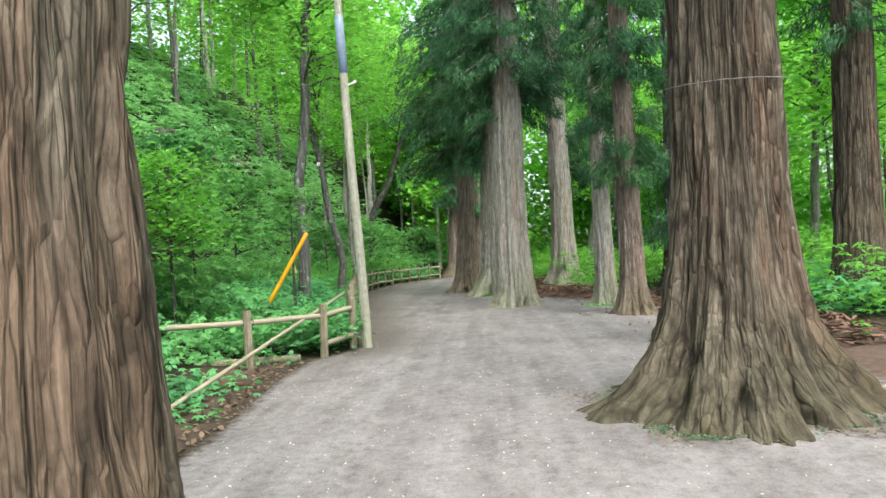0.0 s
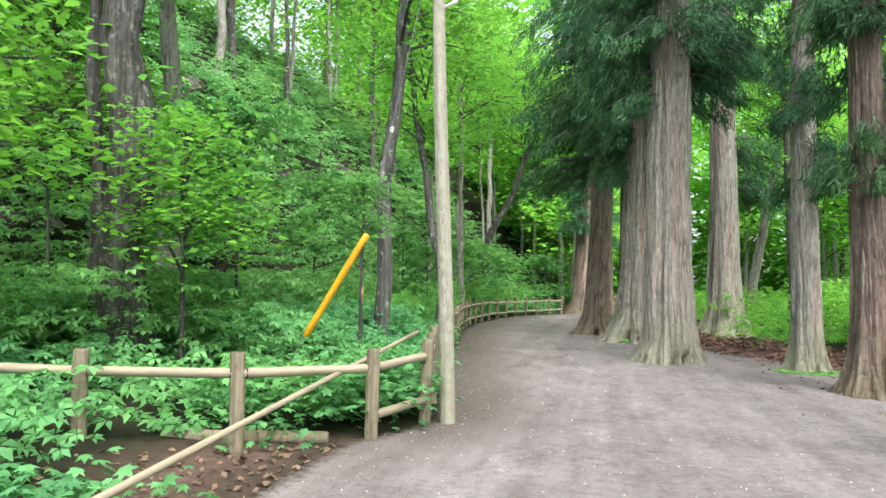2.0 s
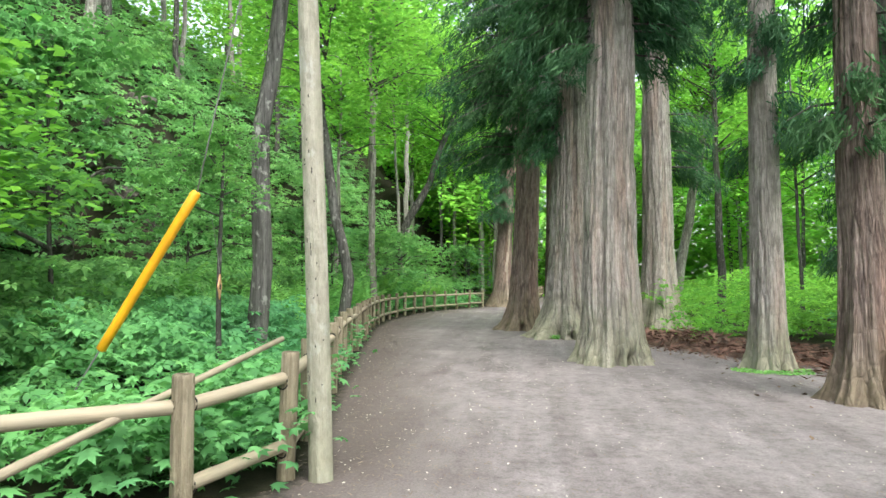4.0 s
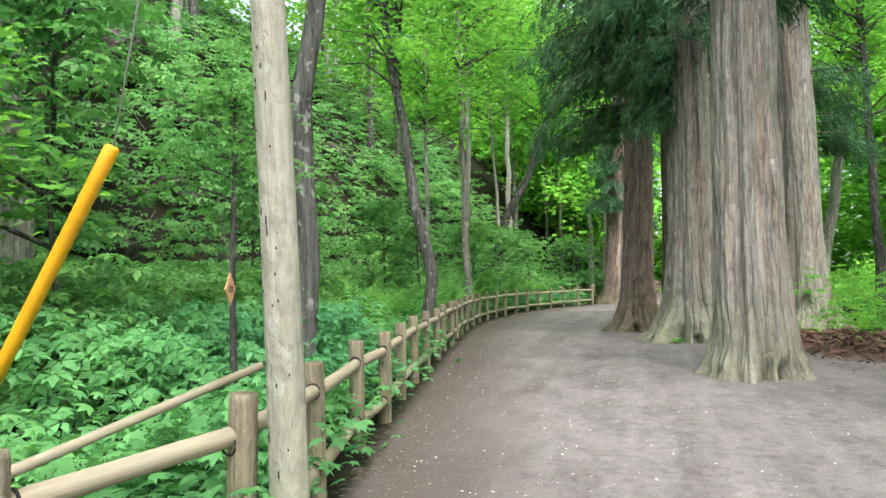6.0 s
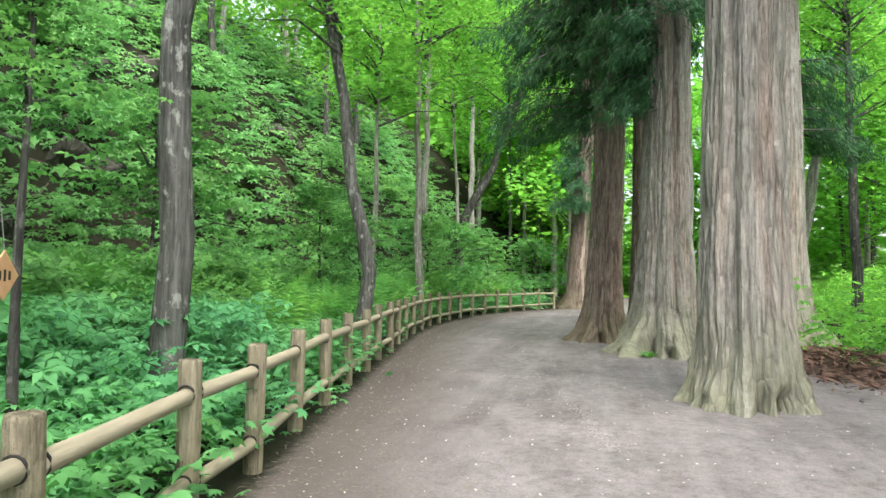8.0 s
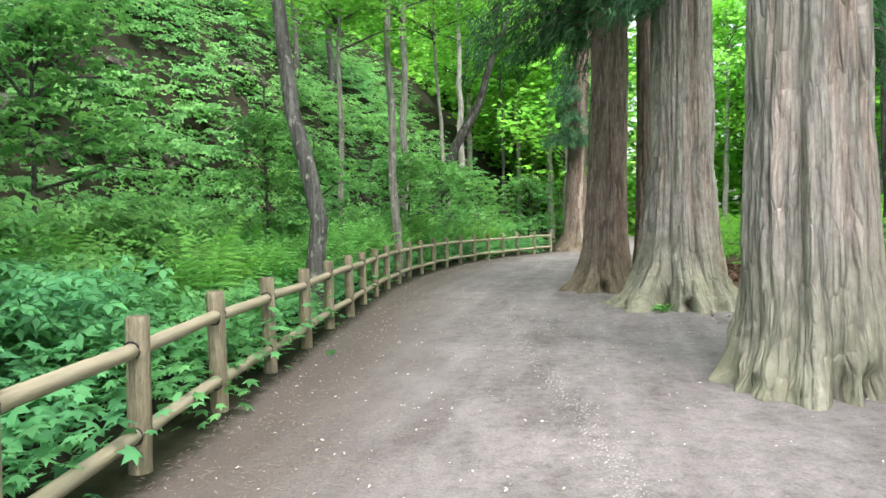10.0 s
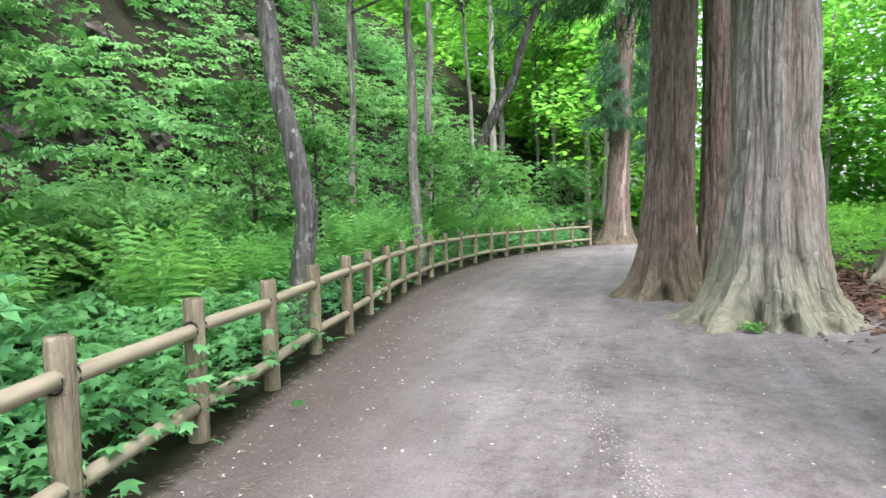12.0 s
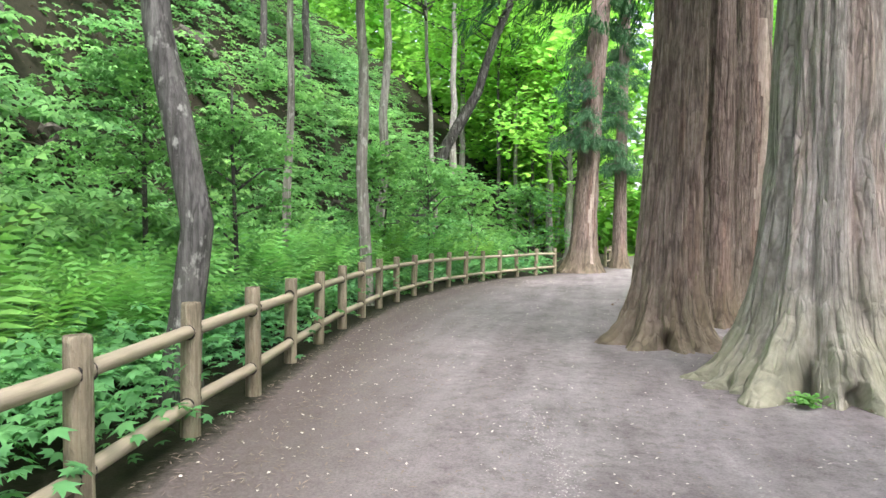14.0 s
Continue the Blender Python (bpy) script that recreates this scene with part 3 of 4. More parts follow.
def cedar(x, y, r, flare, bark, label, seed, height=17, low=6.0, spread=1.8, tufts=100, lean=(0, 0), below=(), notches=(), seam=None, rings=105, around=100, scar=None):
    t = thing("cedar_tree", label, "tree", "cedars of the avenue", at=pose(x, y, float(land(x, y)), lean[0], lean[1], 0))
    v, f, co = cedar_trunk(r, flare, height, seed, rings, around, notches, seam)
    me = raw_mesh("cedar_trunk", v, f, bark, True)
    at = me.attributes.new("bark", "FLOAT_VECTOR", "POINT")
    at.data.foreach_set("vector", co.astype(np.float32).ravel())
    part("trunk", me, t)
    if scar:
        a0, a1, z0, z1 = scar
        c = v[f].mean(1)
        ang = np.arctan2(c[:, 1], c[:, 0]) % (2 * np.pi)
        wave = 0.12 * np.sin(c[:, 2] * 2.3)
        pick = f[(ang > a0 + wave) & (ang < a1 + 0.6 * wave) & (c[:, 2] > z0) & (c[:, 2] < z1)]
        ids, inv = np.unique(pick, return_inverse=True)
        sv = v[ids] * np.array([1.02, 1.02, 1])
        part("scar", raw_mesh("scar", sv, inv.reshape(-1, 4), SCAR, True), t, "long bare strip of pale wood")
    (lv, lf), (sv, sf) = needle_crown(seed, r * 0.85, low, 12.5, spread, tufts, below)
    tagged(part("crown", raw_mesh("cedar_crown", lv, lf, NEEDLE), t, "dark blue-green hanging needle sprays"), kind="stuff")
    tagged(part("branchwork", raw_mesh("cedar_branchwork", sv, sf, BARK_DARK, True), t), kind="stuff")
    return t


def sprays(g, n, lo, hi, reach, side=None):
    out = []
    for _ in range(n):
        a = g.random() * 6.283 if side is None else side + g.normal(0, 0.45)
        out.append((a, lo + (hi - lo) * g.random(), reach * (0.5 + 0.7 * g.random())))
    return out


sg = np.random.default_rng(3)
cedar(-0.78, -0.8, 0.62, 1.2, BARK_BROWN, "huge cedar with brown stringy furrowed bark beside the path", 11, low=7, tufts=26)
cedar(3.33, 3.8, 0.53, 1.3, BARK_BROWN, "huge cedar with flared roots and a wire round its trunk", 12, low=7, tufts=26, rings=190, around=240)
cedar(4.5, 7.65, 0.49, 1.0, BARK_TAN, "tall cedar with mossy spreading roots on bare earth", 13, low=6.5, tufts=26)
cedar(4.2, 12.65, 0.26, 0.52, BARK_RED, "slimmer cedar with dark upper bark and low needle sprays", 14, low=5.6, spread=1.0, tufts=50, below=sprays(sg, 14, 3.2, 5.6, 0.55))
cedar(4.1, 15.55, 0.25, 0.4, BARK_GREY, "pale grey cedar with a swollen base and moss round its foot", 15, low=6.4, spread=1.0, tufts=40, below=sprays(sg, 12, 3.4, 6.0, 0.6))
cedar(1.7, 15.95, 0.47, 0.66, BARK_GREY, "big grey cedar of two fused stems with furrowed roots", 16, low=6.3, spread=2.0, tufts=100, around=200, notches=((5.15, 0.12, 0.18, 0.28),), seam=(4.25,), below=sprays(sg, 26, 5.2, 7.4, 1.3, 3.1) + sprays(sg, 16, 5.2, 7.2, 1.0, 0.2))
cedar(1.27, 21.0, 0.49, 1.03, BARK_GREY, "broad pale grey cedar with spread roots and a root hollow", 17, low=6.2, spread=1.9, tufts=100, around=200, notches=((4.26, 0.1, 0.27, 0.5), (4.75, 0.09, 0.16, 0.25)), seam=(4.95, 3.7), below=sprays(sg, 16, 4.4, 6.4, 0.8, 3.9))
cedar(0.12, 23.1, 0.36, 0.75, BARK_RED, "reddish brown cedar with a flared mossy base", 18, low=6.3, spread=1.8, tufts=90, around=180, notches=((4.7, 0.14, 0.18, 0.3),), lean=(0, 1.2), below=sprays(sg, 44, 4.9, 8.0, 2.1, 2.9) + sprays(sg, 50, 6.5, 11.5, 2.4, 3.0))
cedar(2.0, 28.2, 0.55, 0.9, BARK_RED, "dark reddish cedar standing behind the pale ones", 19, low=8.6, spread=1.7, tufts=36, rings=60, around=72, scar=(5.1, 5.6, 0.6, 5.5))
# darker BARK_RED stands in for the shade that falls on this slim trunk
cedar(1.02, 25.3, 0.27, 0.45, BARK_RED, "slim cedar close behind a reddish one", 25, low=7.5, spread=1.3, tufts=40, rings=60, around=56)
cedar(3.9, 23.9, 0.46, 0.95, BARK_GREY, "tall pale cedar with a knotted trunk and spread roots", 20, low=8.2, spread=1.5, rings=70, around=80, tufts=50, below=sprays(sg, 13, 4.5, 6.3, 1.2, 0.1))
cedar(-1.15, 39.3, 0.46, 0.8, BARK_RED, "far cedar with a long pale scar down its trunk", 21, low=4.8, spread=1.3, tufts=60, rings=50, around=56, lean=(0, 3), scar=(5.1, 5.38, 0.3, 5.5))
cedar(0.35, 43.5, 0.28, 0.45, BARK_RED, "slim dark cedar at the bend of the path", 22, low=4.2, spread=1.3, tufts=60, rings=40, around=40)
cedar(6.6, 17.1, 0.44, 0.7, BARK_DARK, "dark cedar hung with low leafy shoots", 23, low=5.2, spread=1.2, tufts=40, rings=60, around=64, below=sprays(sg, 20, 1.6, 4.5, 0.9))
cedar(8.4, 11.1, 0.45, 0.75, BARK_BROWN, "dark red-brown cedar beyond the path's edge", 24, low=5.2, spread=1.2, tufts=40, rings=60, around=64)


# ---------------- broadleaf trees ----------------
def crown_mesh(seed, radius, height, sprays_n, per, size, flat=0.12, shape=RHOMB):
    """Layered sprays of leaves on limbs round the trunk's upper end; its foot is at z = 0."""
    g = np.random.default_rng(seed)
    pts, limbs = [], []
    for k in range(sprays_n):
        a, h = g.random() * 6.283, g.random() ** 0.8
        reach = radius * (1 - 0.6 * h * h) * (0.55 + 0.5 * g.random())
        z0, z1 = h * height * 0.85, h * height + reach * (0.12 + 0.15 * g.random())
        tip = np.array([reach * math.cos(a), reach * math.sin(a), z1])
        midp = tip * np.array([0.5, 0.5, 0]) + np.array([g.normal(0, 0.15), g.normal(0, 0.15), (z0 + z1) / 2 + 0.15 * reach])
        if k % 3 == 0:
            limbs.append(tube([(0, 0, z0), midp, tip], [0.035, 0.02, 0.006], 5))
        for s in range(3):
            q = 0.45 + 0.55 * (s + g.random()) / 3
            c = (1 - q) ** 2 * np.array([0, 0, z0]) + 2 * q * (1 - q) * midp + q * q * tip
            w = 0.32 + 0.3 * g.random()
            o = g.normal(0, 1, (per, 3)) * np.array([w, w, flat * (0.6 + g.random())]) + c
            o[:, 2] -= 0.12 * ((o[:, 0] - c[0]) ** 2 + (o[:, 1] - c[1]) ** 2)
            pts.append(o)
    p = np.concatenate(pts)
    return leaves(p, size, 0.4, 0.25, shape, None, g), joined(limbs)


CROWNS = []
for seed, rad, hgt, n in ((31, 2.9, 6.0, 105), (32, 2.4, 5.0, 90), (33, 3.3, 5.5, 115), (34, 1.7, 3.0, 46)):
    (lv, lf), (sv, sf) = crown_mesh(seed, rad, hgt, n, 17, 0.165)
    CROWNS.append((raw_mesh("leaf_crown", lv, lf, LEAF_MAPLE), raw_mesh("leaf_limbs", sv, sf, BARK_DARK, True)))
(lv, lf), (sv, sf) = crown_mesh(35, 1.7, 3.0, 40, 7, 0.34, 0.1, ROSETTE)
C_LOW = (raw_mesh("low_leaf_crown", lv, lf, LEAF_SHRUB), raw_mesh("low_leaf_limbs", sv, sf, BARK_DARK, True))
FARCROWNS = []
for seed, rad, hgt, n in ((41, 3.4, 8.0, 90), (42, 3.0, 7.0, 80)):
    (lv, lf), (sv, sf) = crown_mesh(seed, rad, hgt, n, 13, 0.28, 0.25)
    FARCROWNS.append((raw_mesh("far_leaf_crown", lv, lf, LEAF_FAR), raw_mesh("far_leaf_limbs", sv, sf, BARK_DARK, True)))


def broadleaf(x, y, r, height, crown, crown_at, bark, label, bend=(), scale=1.0, seed=0, group="woodland trees", z=None):
    """bend: (height, dx, dy) knots of the stem."""
    zb = float(land(x, y)) if z is None else z
    t = thing("broadleaf_tree", label, "tree", group, at=pose(x, y, zb))
    g = np.random.default_rng(seed + int(abs(x * 100)) + int(y * 10))
    kn = [(-0.2, 0, 0), (0, 0, 0), *bend] if bend else [(-0.2, 0, 0), (0, 0, 0), (height, g.normal(0, 0.03) * height, g.normal(0, 0.03) * height)]
    hs = np.array([-0.2, 0, 0.12, 0.3, *np.linspace(0.6, height, 12)])
    kx = np.interp(hs, [k[0] for k in kn], [k[1] for k in kn]) + 0.25 * r * np.sin(hs * 2.1 + seed)
    ky = np.interp(hs, [k[0] for k in kn], [k[2] for k in kn]) + 0.25 * r * np.cos(hs * 1.7 + seed)
    rad = r * (1 - 0.6 * np.clip(hs, 0, None) / height) + 0.45 * r * np.exp(-np.clip(hs, 0, None) / 0.22)
    v, f = tube(np.stack([kx, ky, hs], 1), rad, 14)
    v = v + g.normal(0, r * 0.035, v.shape)
    part("trunk", raw_mesh("stem", v, f, bark, True), t)
    lm, sm = crown
    ch = crown_at
    cx, cy = np.interp(ch, hs, kx), np.interp(ch, hs, ky)
    m = pose(cx, cy, ch, 0, 0, g.random() * 360) @ Matrix.Scale(scale, 4)
    tagged(part("crown", lm, t, "layered bright green leaves", m), kind="stuff")
    tagged(part("branchwork", sm, t, "", m), kind="stuff")
    return t


C0, C1, C2, C3 = CROWNS
broadleaf(-6.1, 9.8, 0.36, 12, C2, 7.6, BARK_DARK, "stout dark-barked tree among low shrubs", scale=1.2, seed=1)
broadleaf(-6.9, 10.2, 0.13, 9, C1, 6.8, BARK_DARK, "slender dark tree beside a stout trunk", seed=2)
broadleaf(-8.2, 13.5, 0.25, 11, C0, 7.2, BARK_PALE, "pale-barked tree at the foot of the slope", seed=3)
broadleaf(-3.4, 13.0, 0.15, 11, C1, 5.2, BARK_MOTTLED, "grey mottled tree leaning slightly behind the fence", ((3, -0.02, 0), (6, 0.22, 0.1), (11, 0.5, 0.2)), seed=4)
broadleaf(-3.85, 18.9, 0.135, 9, C1, 4.8, BARK_MOTTLED, "dark crooked tree just behind the fence", ((0.9, 0.0, 0), (1.5, 0.1, 0), (3.4, -0.35, 0.1), (9, -1.3, 0.3)), seed=5)
broadleaf(-4.8, 26.0, 0.12, 11, C0, 7.4, BARK_PALE, "slim pale mottled tree behind the fence", ((3, -0.1, 0), (11, -0.3, 0.2)), seed=6)
broadleaf(-5.7, 24.6, 0.08, 8, C3, 5, BARK_PALE, "thin pale sapling on the slope's foot", seed=7)
broadleaf(-6.3, 31.5, 0.15, 11, C0, 7.6, BARK_PALE, "slim pale tree on the lower slope", seed=8)
broadleaf(-7.0, 36.0, 0.24, 10, C2, 7.6, BARK_DARK, "dark tree leaning out from the slope", ((3, 1.1, 0), (6, 2.6, 0), (10, 4.0, 0)), seed=9)
broadleaf(-5.4, 34.5, 0.09, 10, C0, 7.6, BARK_PALE, "thin pale stem at the foot of the slope", seed=10)
broadleaf(7.2, 29.5, 0.15, 12, C0, 5.5, BARK_DARK, "slender dark upright tree in the bright undergrowth", seed=11)
broadleaf(8.6, 26.0, 0.06, 8, C3, 4, BARK_DARK, "thin dark sapling in the bright undergrowth", seed=12)
broadleaf(6.2, 33.0, 0.22, 12, C2, 6, BARK_PALE, "pale leaning tree beyond the cedars", ((6, 1.0, 0), (12, 2.2, 0)), seed=13)

for k, (x, y, h, ca, cr, sc) in enumerate([(-4.8, 9.2, 3.4, 1.3, C3, 0.75), (-5.4, 11.6, 4.2, 1.5, C_LOW, 0.9), (-3.1, 11.15, 3.0, 2.0, C_LOW, 0.35), (-7.2, 7.4, 5, 1.6, C3, 1.2),
                                           (-6.6, 16.9, 4.6, 1.6, C_LOW, 0.8), (-8.6, 11.0, 6, 2.4, C1, 0.9), (-4.9, 21.6, 3.0, 1.1, C_LOW, 0.5),
                                           (-5.4, 20.6, 3.6, 1.6, C_LOW, 0.5), (-5.6, 29.4, 3.2, 0.7, C_LOW, 0.85), (-5.2, 32.6, 3.2, 0.6, C_LOW, 0.9), (-4.7, 36.2, 3.0, 0.5, C_LOW, 0.8),
                                           (-3.2, 40.5, 3.5, 0.4, C_LOW, 0.9), (-5.8, 5.0, 4.5, 1.6, C3, 1.0)]):
    broadleaf(x, y, 0.035, h, cr, ca, BARK_DARK, "young maple with layered sprays of leaves", seed=50 + k, scale=sc, group="young maples")

tg = np.random.default_rng(77)
for k in range(24):
    y = -2 + 56 * (k + tg.random()) / 24
    x = np.interp(y, HILL_Y, HILL_X) - 5.0 - 11 * tg.random() ** 1.1
    broadleaf(x, y, 0.1 + 0.1 * tg.random(), 11 + 3 * tg.random(), CROWNS[int(tg.integers(0, 3))], 5.6 + 3.0 * tg.random(), (BARK_DARK, BARK_PALE)[k % 2], "slope tree with bright layered foliage", seed=100 + k, scale=0.9 + 0.4 * tg.random(), group="trees on the slope")
for k in range(26):
    y = 10 + 60 * tg.random()
    x = max(12 + 24 * tg.random(), np.interp(y, EDGE_Y, EDGE_R) + 5)
    broadleaf(x, y, 0.08 + 0.12 * tg.random(), 10 + 3 * tg.random(), FARCROWNS[k % 2], 3.5 + 4.0 * tg.random(), (BARK_DARK, BARK_PALE)[k % 2], "bright-leaved tree in the open wood", seed=200 + k, scale=0.9 + 0.4 * tg.random(), group="trees in the open wood")
for k in range(34):
    y = 46 + 26 * tg.random()
    x = -9 + 30 * tg.random()
    if abs(x - np.interp(y, EDGE_Y, EDGE_L) - 2) < 3.5:
        x -= 7
    broadleaf(x, y, 0.12 + 0.1 * tg.random(), 13, FARCROWNS[k % 2], 1.0 + 8 * tg.random(), (BARK_DARK, BARK_PALE)[k % 2], "far bright-leaved tree closing the view", seed=300 + k, scale=1.1 + 0.5 * tg.random(), group="far trees")


# ---------------- undergrowth ----------------
def clumps(name, label, cx, cy, lift, spread, per, size, mat, g, flat=0.4, shape=RHOMB, tilt=0.45, category="undergrowth", face=(0.0, 0.0)):
    n = len(cx)
    cz = land(cx, cy) + lift
    w = np.asarray(spread)[:, None, None] if np.ndim(spread) else spread
    o = g.normal(0, 1, (n, per, 3)) * np.array([1, 1, flat]) * w + np.stack([cx, cy, cz], 1)[:, None]
    o = o.reshape(-1, 3)
    o[:, 2] = np.maximum(o[:, 2], land(o[:, 0], o[:, 1]) + 0.03)
    v, f = leaves(o, size, tilt, 0.3, shape, None, g, face)
    return tagged(new(name, raw_mesh(name, v, f, mat)), label, category, kind="stuff")


ug = np.random.default_rng(5)
def gaps(x, y):
    """Where the slope's cover is thick (above 0) or leaves earth and rock bare."""
    return np.sin(x * 0.9 + 1.3 * np.sin(y * 0.5)) * np.sin(y * 0.75 + np.sin(x * 0.7)) + 0.5 * np.sin(x * 2.3 + y * 1.9) + 0.45


n = 5200
y = -8 + 62 * ug.random(n)
d = 15 * ug.random(n) ** 1.25
x = np.interp(y, HILL_Y, HILL_X) + 0.9 - d
keep = (gaps(x, y) + ug.normal(0, 0.2, n) > 0.3) | (d < 0.6)
x, y = x[keep], y[keep]
n = len(x)
lift = 0.15 + 1.2 * ug.random(n) ** 1.6
clumps("slope_shrubs", "dense mixed green shrubs covering the rocky slope", x, y, lift, 0.22 + 0.2 * ug.random(n), 8, 0.4, LEAF_SHRUB, ug, 0.1, ROSETTE, 0.26, face=(0.45, -0.25))
n = 3400
y = -4 + 62 * ug.random(n)
x = np.interp(y, HILL_Y, HILL_X) - 12 - 22 * ug.random(n)
clumps("upper_slope_shrubs", "leafy thicket along the upper slope", x, y, 9.5 * ug.random(n) ** 1.3, 0.65, 16, 0.36, LEAF_MAPLE, ug, 0.4, tilt=0.4)
n = 2100
y = 4 + 44 * ug.random(n)
d = 10 * ug.random(n)
x = np.interp(y, HILL_Y, HILL_X) + 1.0 - d
keep = (gaps(x, y) + ug.normal(0, 0.2, n) > 0.35) | (d < 1.0)
x, y = x[keep], y[keep]
n = len(x)
clumps("slope_sprays", "bright flat sprays of young leaves over the slope", x, y, 0.4 + 0.9 * ug.random(n), 0.32, 8, 0.38, LEAF_SHRUB, ug, 0.1, ROSETTE, 0.25, face=(0.45, -0.25))
n = 1500
y = -6 + 46 * ug.random(n)
hx = np.interp(y, HILL_Y, HILL_X)
lx = np.minimum(left_edge(y) - 0.9, np.where(y < 7.2, -3.4, 99))
x = hx + (lx - hx) * ug.random(n)
clumps("herb_layer", "knee-high fresh green herbs and seedlings behind the fence", x, y, 0.1 + 0.4 * ug.random(n), 0.25, 12, 0.27, LEAF_HERB, ug, 0.35, ROSETTE, 0.3, face=(0.25, -0.25))
n = 4200
y = 5 + 66 * ug.random(n)
x = np.interp(y, EDGE_Y, EDGE_R) + 1.5 + 26 * ug.random(n) ** 1.2
near = x - np.interp(y, EDGE_Y, EDGE_R) < 7
xn, yn = x[near], y[near]
clumps("wood_edge_seedlings", "fresh green seedlings and bushes behind the cedars", xn, yn, 0.12 + 1.0 * ug.random(len(xn)) ** 2, 0.34, 8, 0.3, LEAF_MAPLE, ug, 0.45, ROSETTE, 0.35)
x, y = x[~near], y[~near]
n = len(x)
clumps("wood_undergrowth", "bright green bushes and seedlings under the open wood", x, y, 0.15 + 1.5 * ug.random(n) ** 2, 0.36, 26, 0.19, LEAF_FAR, ug, 0.6)
n = 6200
y = np.concatenate([62 + 20 * ug.random(4400), -10 + 80 * ug.random(1800)])
x = np.concatenate([-30 + 70 * ug.random(4400), 38 + 14 * ug.random(1800)])
clumps("far_woods", "bright green far woodland closing the view", x, y, 36 * ug.random(n) ** 1.6, 1.1, 17, 0.8, LEAF_FAR, ug, 0.7, tilt=0.8)
n = 420
y = 9 + 11 * ug.random(n)
x = 6.7 + 4.0 * ug.random(n)
clumps("edge_herbs", "broad-leaved green herbs at the edge of the trodden earth", x, y, 0.12 + 0.5 * ug.random(n) ** 1.5, 0.2, 12, 0.21, LEAF_HERB, ug, 0.4, LOBED, 0.35, "herbs")

n = 70
y = 7.6 + 2.6 * ug.random(n)
x = np.interp(y, [7.6, 8.6, 10.2], [-1.9, -1.55, -1.85]) - 0.12 - 0.5 * ug.random(n)
clumps("fence_bush", "leafy bush pushing through the fence beside the pole", x, y, 0.15 + 0.45 * ug.random(n), 0.16, 20, 0.13, LEAF_HERB, ug, 0.6, LOBED, 0.5)

# broad lobed leaves close to the fence and on the bank
n = 1240
y = np.concatenate([-4 + 9.4 * ug.random(360), 7 + 30 * ug.random(880) ** 1.1])
off = np.where(y < 7.2, 0.45 + 2.6 * ug.random(n), np.where(y > 18, 0.45, 0.25) + 1.5 * ug.random(n) ** 1.2)
x = left_edge(y) - off
clumps("lobed_ground_plants", "low plants with broad lobed fresh green leaves", x, y, np.where(y < 7.2, 0.1, 0.16 + 0.36 * ug.random(n)), 0.19, 15, 0.14, LEAF_HERB, ug, 0.4, LOBED, 0.35, "ground plants")


n = 400
y = 9.6 + 5.5 * ug.random(n)
hx = np.interp(y, HILL_Y, HILL_X)
x = hx + (-3.3 - hx) * ug.random(n)
clumps("tall_herbs", "waist-high fresh green herbs below the slope", x, y, 0.35 + 0.6 * ug.random(n), 0.26, 16, 0.25, LEAF_HERB, ug, 0.3, ROSETTE, 0.28, face=(0.25, -0.3))


n = 2600
y = 4 + 40 * ug.random(n)
x = np.interp(y, HILL_Y, HILL_X) - 0.5 - 11 * ug.random(n)
keep = gaps(x, y) < 0.45
x, y = x[keep], y[keep]
clumps("slope_seedlings", "sparse green seedlings and ferns on the bare earth of the slope", x, y, 0.06 + 0.12 * ug.random(len(x)), 0.13, 4, 0.24, LEAF_SHRUB, ug, 0.3, ROSETTE, 0.35, face=(0.45, -0.2))
n = 300
y = 8.5 + 7 * ug.random(n)
x = -4.6 - 4.2 * ug.random(n)
clumps("young_shrubs", "chest-high fresh green shrubs under the maples", x, y, 0.4 + 1.1 * ug.random(n), 0.3, 11, 0.27, LEAF_SHRUB, ug, 0.16, ROSETTE, 0.26, face=(0.3, -0.3))
n = 520
y = 4 + 18 * ug.random(n)
x = np.interp(y, HILL_Y, HILL_X) + 1.8 - 3.0 * ug.random(n)
clumps("foot_shrubs", "fresh green shrubs crowding the foot of the slope", x, y, 0.3 + 1.2 * ug.random(n), 0.3, 12, 0.3, LEAF_SHRUB, ug, 0.14, ROSETTE, 0.26, face=(0.3, -0.25))


# ferns
def frond_mesh():
    pts, al = [], []
    v, f = [], []
    for k in range(16):
        s = 0.12 + 0.88 * k / 15
        z, xx = 0.75 * math.sin(s * 1.75) * 0.62, 0.75 * s
        w = 0.2 * math.sin(min(1, s * 1.15) * math.pi) ** 0.7 + 0.015
        for sd in (-1, 1):
            b = len(v)
            v += [(xx - 0.02, 0, z), (xx + 0.035, sd * w * 0.5, z + 0.015), (xx + 0.05, sd * w, z - 0.02), (xx + 0.0, sd * w * 0.5, z + 0.01)]
            f.append((b, b + 1, b + 2, b + 3) if sd > 0 else (b + 3, b + 2, b + 1, b))
    return raw_mesh("frond", np.array(v), np.array(f), LEAF_FERN)


FROND = frond_mesh()


def fern(x, y, s, seed):
    t = thing("fern", "bright green fern with arching fronds", "fern", "ferns below the slope", at=pose(x, y, float(land(x, y)), 0, 0, seed * 47 % 360) @ Matrix.Scale(s, 4))
    g = np.random.default_rng(seed)
    for k in range(9):
        part("frond", FROND, t, "", pose(0, 0, 0.02, 0, -12 - 30 * g.random(), 40 * k + g.normal(0, 8)))
    return t


